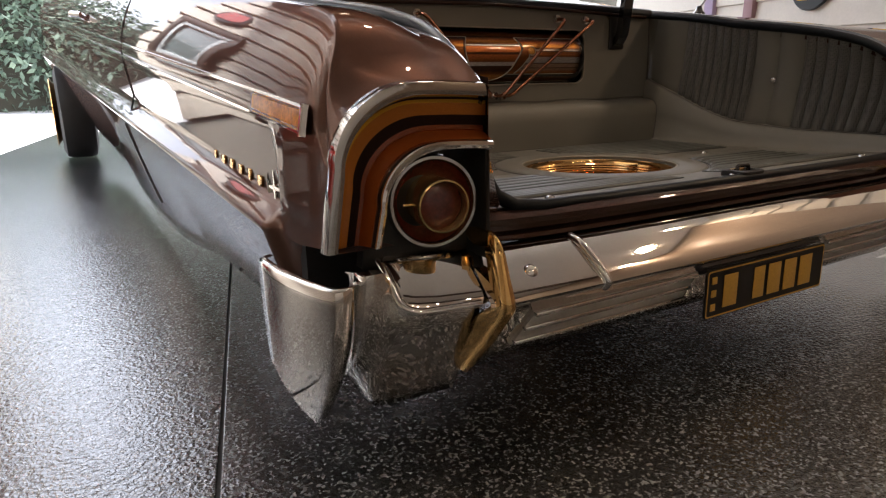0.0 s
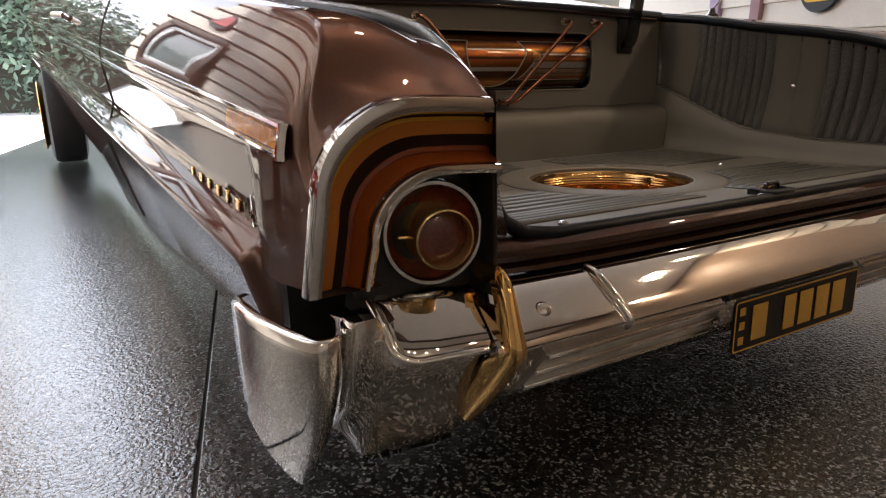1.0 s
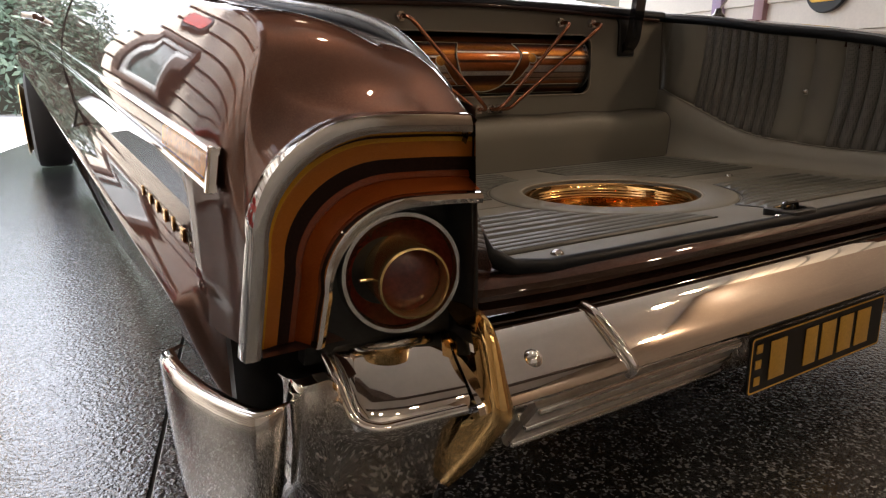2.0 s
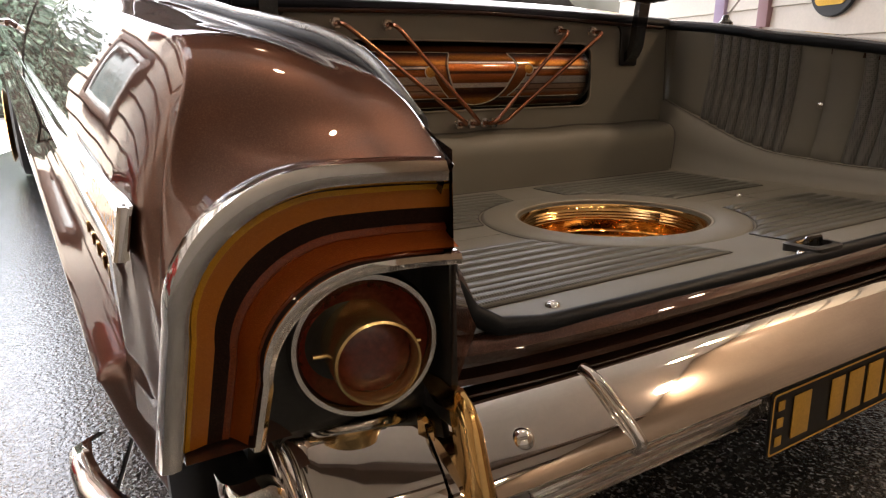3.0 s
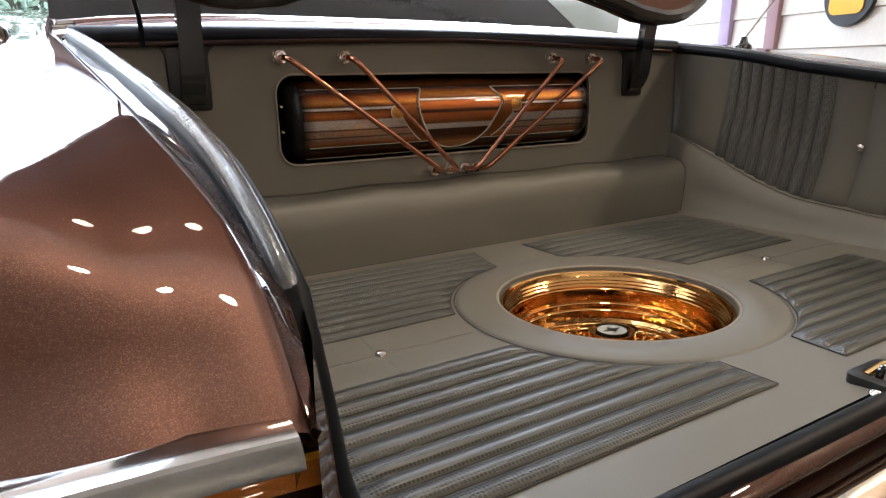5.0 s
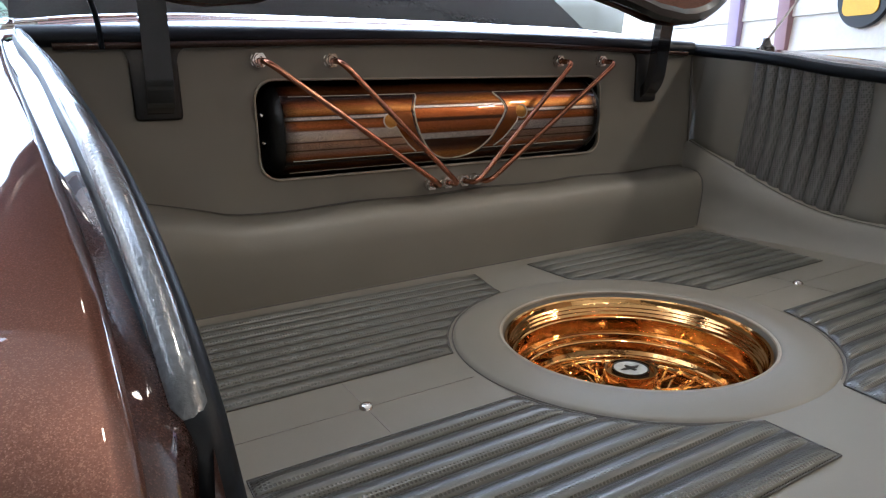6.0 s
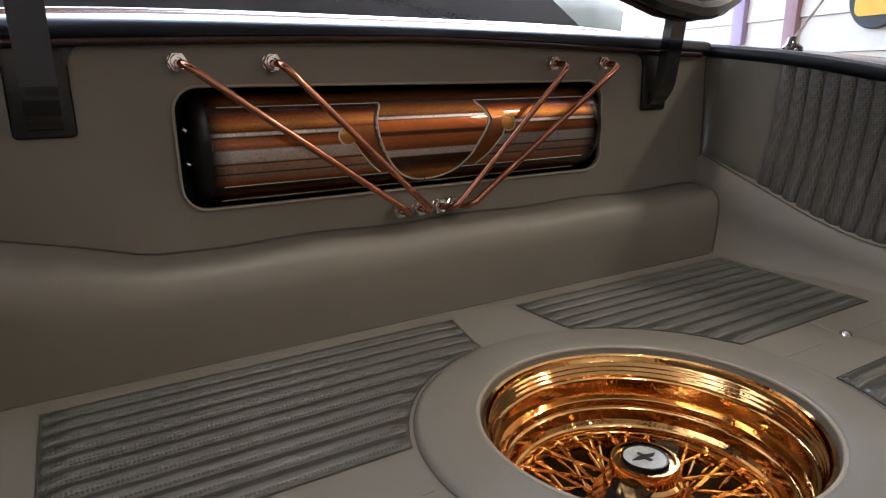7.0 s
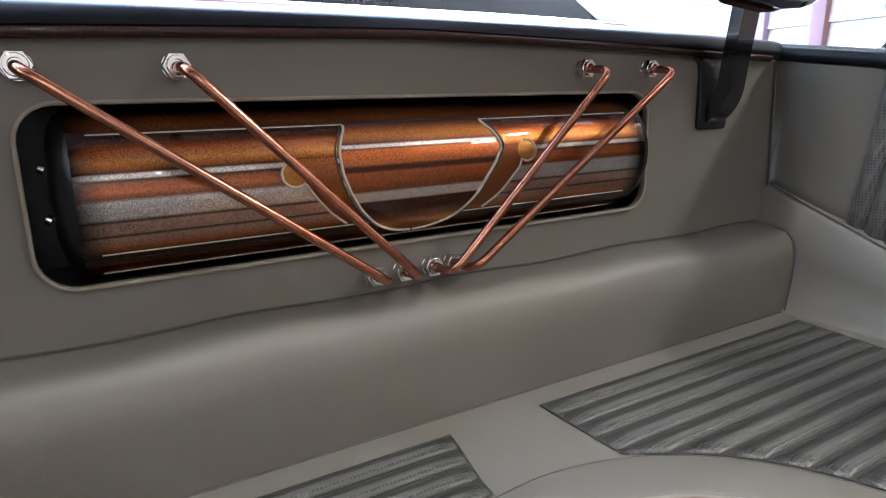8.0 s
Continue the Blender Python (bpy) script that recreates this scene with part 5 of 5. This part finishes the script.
def airbrushed(name, stops):
    """Flake paint in soft airbrushed stripes round the tank's axis. The colour darkens towards both ends."""
    m = flake_paint(name, (0.3, 0.1, 0.03), (0.9, 0.6, 0.3), 0.4, 0.8, 1500.0, 0.05, 0.3)
    t = m.node_tree
    b = t.nodes["Principled BSDF"]
    xyz = node(t, "ShaderNodeSeparateXYZ", {0: node(t, "ShaderNodeTexCoord").outputs["Object"]}).outputs
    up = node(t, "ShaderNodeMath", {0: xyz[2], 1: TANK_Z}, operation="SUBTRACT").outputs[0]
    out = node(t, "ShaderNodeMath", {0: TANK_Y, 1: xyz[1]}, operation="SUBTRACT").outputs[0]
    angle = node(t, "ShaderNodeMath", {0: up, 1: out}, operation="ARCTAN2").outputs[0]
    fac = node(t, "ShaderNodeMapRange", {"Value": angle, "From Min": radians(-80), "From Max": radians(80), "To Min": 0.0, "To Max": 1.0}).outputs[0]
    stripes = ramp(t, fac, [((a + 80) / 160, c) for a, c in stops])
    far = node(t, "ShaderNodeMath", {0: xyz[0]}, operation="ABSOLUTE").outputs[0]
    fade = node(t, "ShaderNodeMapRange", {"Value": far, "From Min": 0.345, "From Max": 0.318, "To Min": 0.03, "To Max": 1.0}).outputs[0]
    cell = [n for n in t.nodes if n.bl_idname == "ShaderNodeTexVoronoi"][0]
    grain = node(t, "ShaderNodeSeparateColor", {0: cell.outputs["Color"]}).outputs[1]
    spark = node(t, "ShaderNodeMapRange", {"Value": grain, "From Min": 0.0, "From Max": 1.0, "To Min": 0.35, "To Max": 1.7}).outputs[0]
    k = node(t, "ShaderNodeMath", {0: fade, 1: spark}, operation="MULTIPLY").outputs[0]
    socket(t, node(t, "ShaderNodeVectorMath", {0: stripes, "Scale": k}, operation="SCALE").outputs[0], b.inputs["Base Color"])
    return m


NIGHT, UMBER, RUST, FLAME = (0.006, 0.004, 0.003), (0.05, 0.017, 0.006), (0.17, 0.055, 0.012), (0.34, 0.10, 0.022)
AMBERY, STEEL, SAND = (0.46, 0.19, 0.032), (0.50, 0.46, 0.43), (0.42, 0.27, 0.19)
# The STEEL line near 13 degrees paints a highlight, the outer NIGHT stops shade.
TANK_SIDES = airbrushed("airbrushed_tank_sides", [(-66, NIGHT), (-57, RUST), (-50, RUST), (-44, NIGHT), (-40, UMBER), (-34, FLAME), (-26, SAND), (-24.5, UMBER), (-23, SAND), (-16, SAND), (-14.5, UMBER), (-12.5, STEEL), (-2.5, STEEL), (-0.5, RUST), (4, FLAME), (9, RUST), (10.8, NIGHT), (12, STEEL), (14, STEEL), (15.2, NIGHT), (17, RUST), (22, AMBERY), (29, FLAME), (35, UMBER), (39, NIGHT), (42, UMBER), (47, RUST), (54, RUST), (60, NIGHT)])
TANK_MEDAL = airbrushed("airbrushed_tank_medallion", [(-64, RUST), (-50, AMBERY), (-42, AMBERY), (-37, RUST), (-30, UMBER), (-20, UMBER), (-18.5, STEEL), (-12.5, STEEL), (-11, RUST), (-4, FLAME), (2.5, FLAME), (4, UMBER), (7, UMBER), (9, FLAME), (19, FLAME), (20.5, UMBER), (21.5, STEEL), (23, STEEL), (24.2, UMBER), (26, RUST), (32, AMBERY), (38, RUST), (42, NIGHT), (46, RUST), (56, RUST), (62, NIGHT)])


def tank():
    t = thing("tank", "flake-painted copper and silver striped cylinder tank", "tank")
    prof = [(0.0, -0.365), (0.045, -0.363), (0.062, -0.359), (0.073, -0.353), (0.080, -0.344), (TANK_R - 0.001, -0.333), (TANK_R - 0.001, 0.353), (0.080, 0.364), (0.073, 0.373), (0.062, 0.379), (0.045, 0.383), (0.0, 0.385)]
    part("shell", lathe(BM(), prof, 64, pose(0, TANK_Y, TANK_Z, 0, 90)), PANEL_BLACK, t, "black shell under the painted pattern", 40)
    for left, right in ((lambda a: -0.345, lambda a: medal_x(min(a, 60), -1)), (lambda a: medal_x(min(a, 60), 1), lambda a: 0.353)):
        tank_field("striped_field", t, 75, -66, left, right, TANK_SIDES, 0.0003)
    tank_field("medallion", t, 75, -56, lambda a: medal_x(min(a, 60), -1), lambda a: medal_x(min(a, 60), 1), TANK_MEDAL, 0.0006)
    # cream lines round the medallion, a second line and a lobe beside it
    for s in (-1, 1):
        edge = [on_tank(medal_x(a, s), a, 0.0012) for a in np.linspace(40, -56, 49)]
        tank_line(t, edge, 0.0016)
        tank_line(t, [(x + s * 0.0045, y, z) for x, y, z in edge[:44]], 0.0009, SEAM)
        tank_field("lobe_field", t, 16, -34, lambda a: medal_x(a, s) + s * 0.004, lambda a: medal_x(a, s) + s * lerp(0.042, 0.030, -a / 36), STRIPE_BROWN, 0.0005)
        cx, ca = (-0.150, 6) if s < 0 else (0.145, 11)
        lobe = [on_tank(cx + s * 0.014 * math.cos(w), ca + 9 * math.sin(w), 0.0014) for w in (radians(100 - 230 * k / 14) for k in range(15))]
        tail = [on_tank(medal_x(a, s) + s * lerp(0.044, 0.030, -a / 36), a, 0.0014) for a in np.linspace(-3, -36, 12)]
        tank_line(t, lobe + tail, 0.0013)
        tank_field("lobe", t, ca + 8.5, ca - 8.5, lambda a: cx - 0.0135 * math.sqrt(max(0, 1 - ((a - ca) / 8.9) ** 2)), lambda a: cx + 0.0135 * math.sqrt(max(0, 1 - ((a - ca) / 8.9) ** 2)), STRIPE_GOLD, 0.0009)
    for a in (41, -38.5, -63):
        for x0, x1 in ((-0.33, medal_x(a, -1)), (medal_x(a, 1), 0.33)):
            tank_line(t, [on_tank(x0, a, 0.0008), on_tank(x1, a, 0.0008)], 0.0007)
    for z in (0.645, 0.598):
        part("end_bolt", lathe(BM(), [(0, 0.006), (0.004, 0.005), (0.005, 0)], 12, pose(-0.366, 0.985, z, 0, -60)), CHROME, t)


tank()

# ---- the gold wire wheel ----
def gold_wheel():
    w = thing("wire_wheel", "gold-plated wire wheel set in the trunk floor", "wheel", CAR @ pose(CX, CY, FZ))
    prof = [(0.1845, -0.020), (0.184, -0.010), (0.182, -0.006), (0.179, -0.008), (0.1775, -0.016)]
    z, r = -0.018, 0.1760
    for k in range(3):
        prof += [(r, z), (r - 0.0012, z - 0.0008), (r - 0.0024, z - 0.0026), (r - 0.0016, z - 0.0042), (r - 0.0004, z - 0.0048)]
        z, r = z - 0.0062, r - 0.0012
    for drop, cut in ((0.026, 0.0092), (0.012, 0.0042), (0.018, 0.0050)):
        prof += [(r - 0.0030, z), (r - 0.0042, z - 0.0010), (r - 0.0040, z - 0.0024), (r - 0.0030, z - 0.0032), (r - 0.0034, z - drop + 0.0012)]
        z, r = z - drop, r - cut
    prof += [(0.152, -0.097), (0.149, -0.0985), (0.147, -0.102), (0.147, -0.106), (0.1435, -0.112), (0.142, -0.15), (0.150, -0.19)]
    part("rim", lathe(BM(), prof, 96), RIM_GOLD, w, "stepped gold rim barrel", 30)
    part("back_plate", lathe(BM(), [(0, -0.19), (0.15, -0.19)], 48), BLACK, w)
    part("hub", lathe(BM(), [(0.0, -0.060), (0.0335, -0.060), (0.034, -0.056), (0.037, -0.056), (0.0385, -0.062), (0.0385, -0.074), (0.043, -0.077), (0.045, -0.082), (0.045, -0.098), (0.056, -0.102), (0.059, -0.108), (0.059, -0.125), (0.048, -0.13), (0.046, -0.18), (0.0, -0.18)], 48), RIM_GOLD, w, "gold hub", 30)
    cap = part("hub_cap", lathe(BM(), [(0.0, -0.055), (0.0235, -0.055), (0.024, -0.057)], 40), CHIP, w, "grey enamel hub chip with a dark shape")
    part("chip_shape", prism(BM(), [(-0.017, 0.0027), (-0.0082, -0.0014), (-0.0027, -0.0027), (-0.0014, -0.0095), (0.0027, -0.0095), (0.0027, -0.0027), (0.0095, -0.0041), (0.0163, -0.0007), (0.0068, 0.002), (0.0027, 0.0041), (0.0014, 0.0109), (-0.002, 0.0102), (-0.002, 0.0041), (-0.0082, 0.0041)], 0.001, "z", -0.0548), BLACK, cap, smooth=0)
    part("chip_bezel", lathe(BM(), [(0.0238, -0.057), (0.0240, -0.0538), (0.0262, -0.0538), (0.0272, -0.058), (0.0272, -0.066)], 40), GLOSS_BLACK, w, "black bezel round the chip")
    for k in range(2):
        a = radians(20 + 180 * k)
        m = pose(0, 0, -0.085, 0, 0, 20 + 180 * k)
        part("spinner_wing", prism(BM(), [(0.028, -0.024), (0.075, -0.014), (0.083, -0.004), (0.082, 0.006), (0.072, 0.014), (0.028, 0.024)], 0.012, "z", 0), GLOSS_BLACK, w, "dark two-wing spinner", 30, m)
    bead = None
    for k in range(72):
        m = pose(0, 0, 0, 0, 0, k * 5.0) @ pose(0.146, 0, -0.110 - 0.012 * (k % 2), 0, 90)
        if bead is None:
            bead = part("spoke_nipple", lathe(BM(), [(0, -0.010), (0.0035, -0.008), (0.0042, 0.0), (0.0042, 0.004)], 8), RIM_GOLD, w, m=m).data
        else:
            ob = new("spoke_nipple", bead)
            ob.parent, ob.matrix_basis = w, m
    spokes = 36
    for row, (r0, z0, r1, z1, twist) in enumerate(((0.050, -0.112, 0.150, -0.112, 16), (0.046, -0.165, 0.150, -0.118, -14))):
        bm = None
        me = None
        for k in range(spokes):
            a = 2 * math.pi * (k + 0.5 * row) / spokes
            tw = radians(twist * (1 if k % 2 else -1))
            m = pose(0, 0, 0, 0, 0, math.degrees(a))
            if k < 2:
                path = [(r0 * math.cos(tw * 1.6), r0 * math.sin(tw * 1.6), z0), (r1, 0, z1)]
                ob = part("spoke", tube(BM(), path, 0.0024, 6), RIM_GOLD, w, m=m)
                me = (me or []) + [ob.data]
            else:
                ob = new("spoke", me[k % 2])
                ob.parent, ob.matrix_basis = w, m


gold_wheel()


# ---- road wheels ----
def road_wheel(x, y, z, s):
    w = part("wheel", lathe(BM(), [(0.17, -0.09), (0.24, -0.10), (0.285, -0.085), (0.295, -0.05), (0.295, 0.05), (0.285, 0.085), (0.24, 0.10), (0.17, 0.09)], 48), TYRE, car, "narrow black tyre on a gold wire wheel", 40, pose(x, y, z, 0, 90 * s))
    part("rim", lathe(BM(), [(0.172, 0.09), (0.19, 0.112), (0.215, 0.125), (0.21, 0.13), (0.178, 0.115), (0.165, 0.07), (0.155, 0.03), (0.15, -0.02)], 48), GOLD, w, "gold rim")
    part("hub", lathe(BM(), [(0, 0.085), (0.03, 0.085), (0.036, 0.075), (0.05, 0.03), (0.05, -0.05)], 32), GOLD, w)
    for k in range(40):
        a = 2 * math.pi * k / 40
        b = a + (0.5 if k % 2 else -0.5)
        part("spoke", tube(BM(), [(0.045 * math.cos(b), 0.045 * math.sin(b), 0.05), (0.158 * math.cos(a), 0.158 * math.sin(a), 0.03)], 0.003, 5), GOLD, w)


road_wheel(-1.05, 4.15, 0.43, -1)
road_wheel(0.80, 4.2, 0.43, 1)
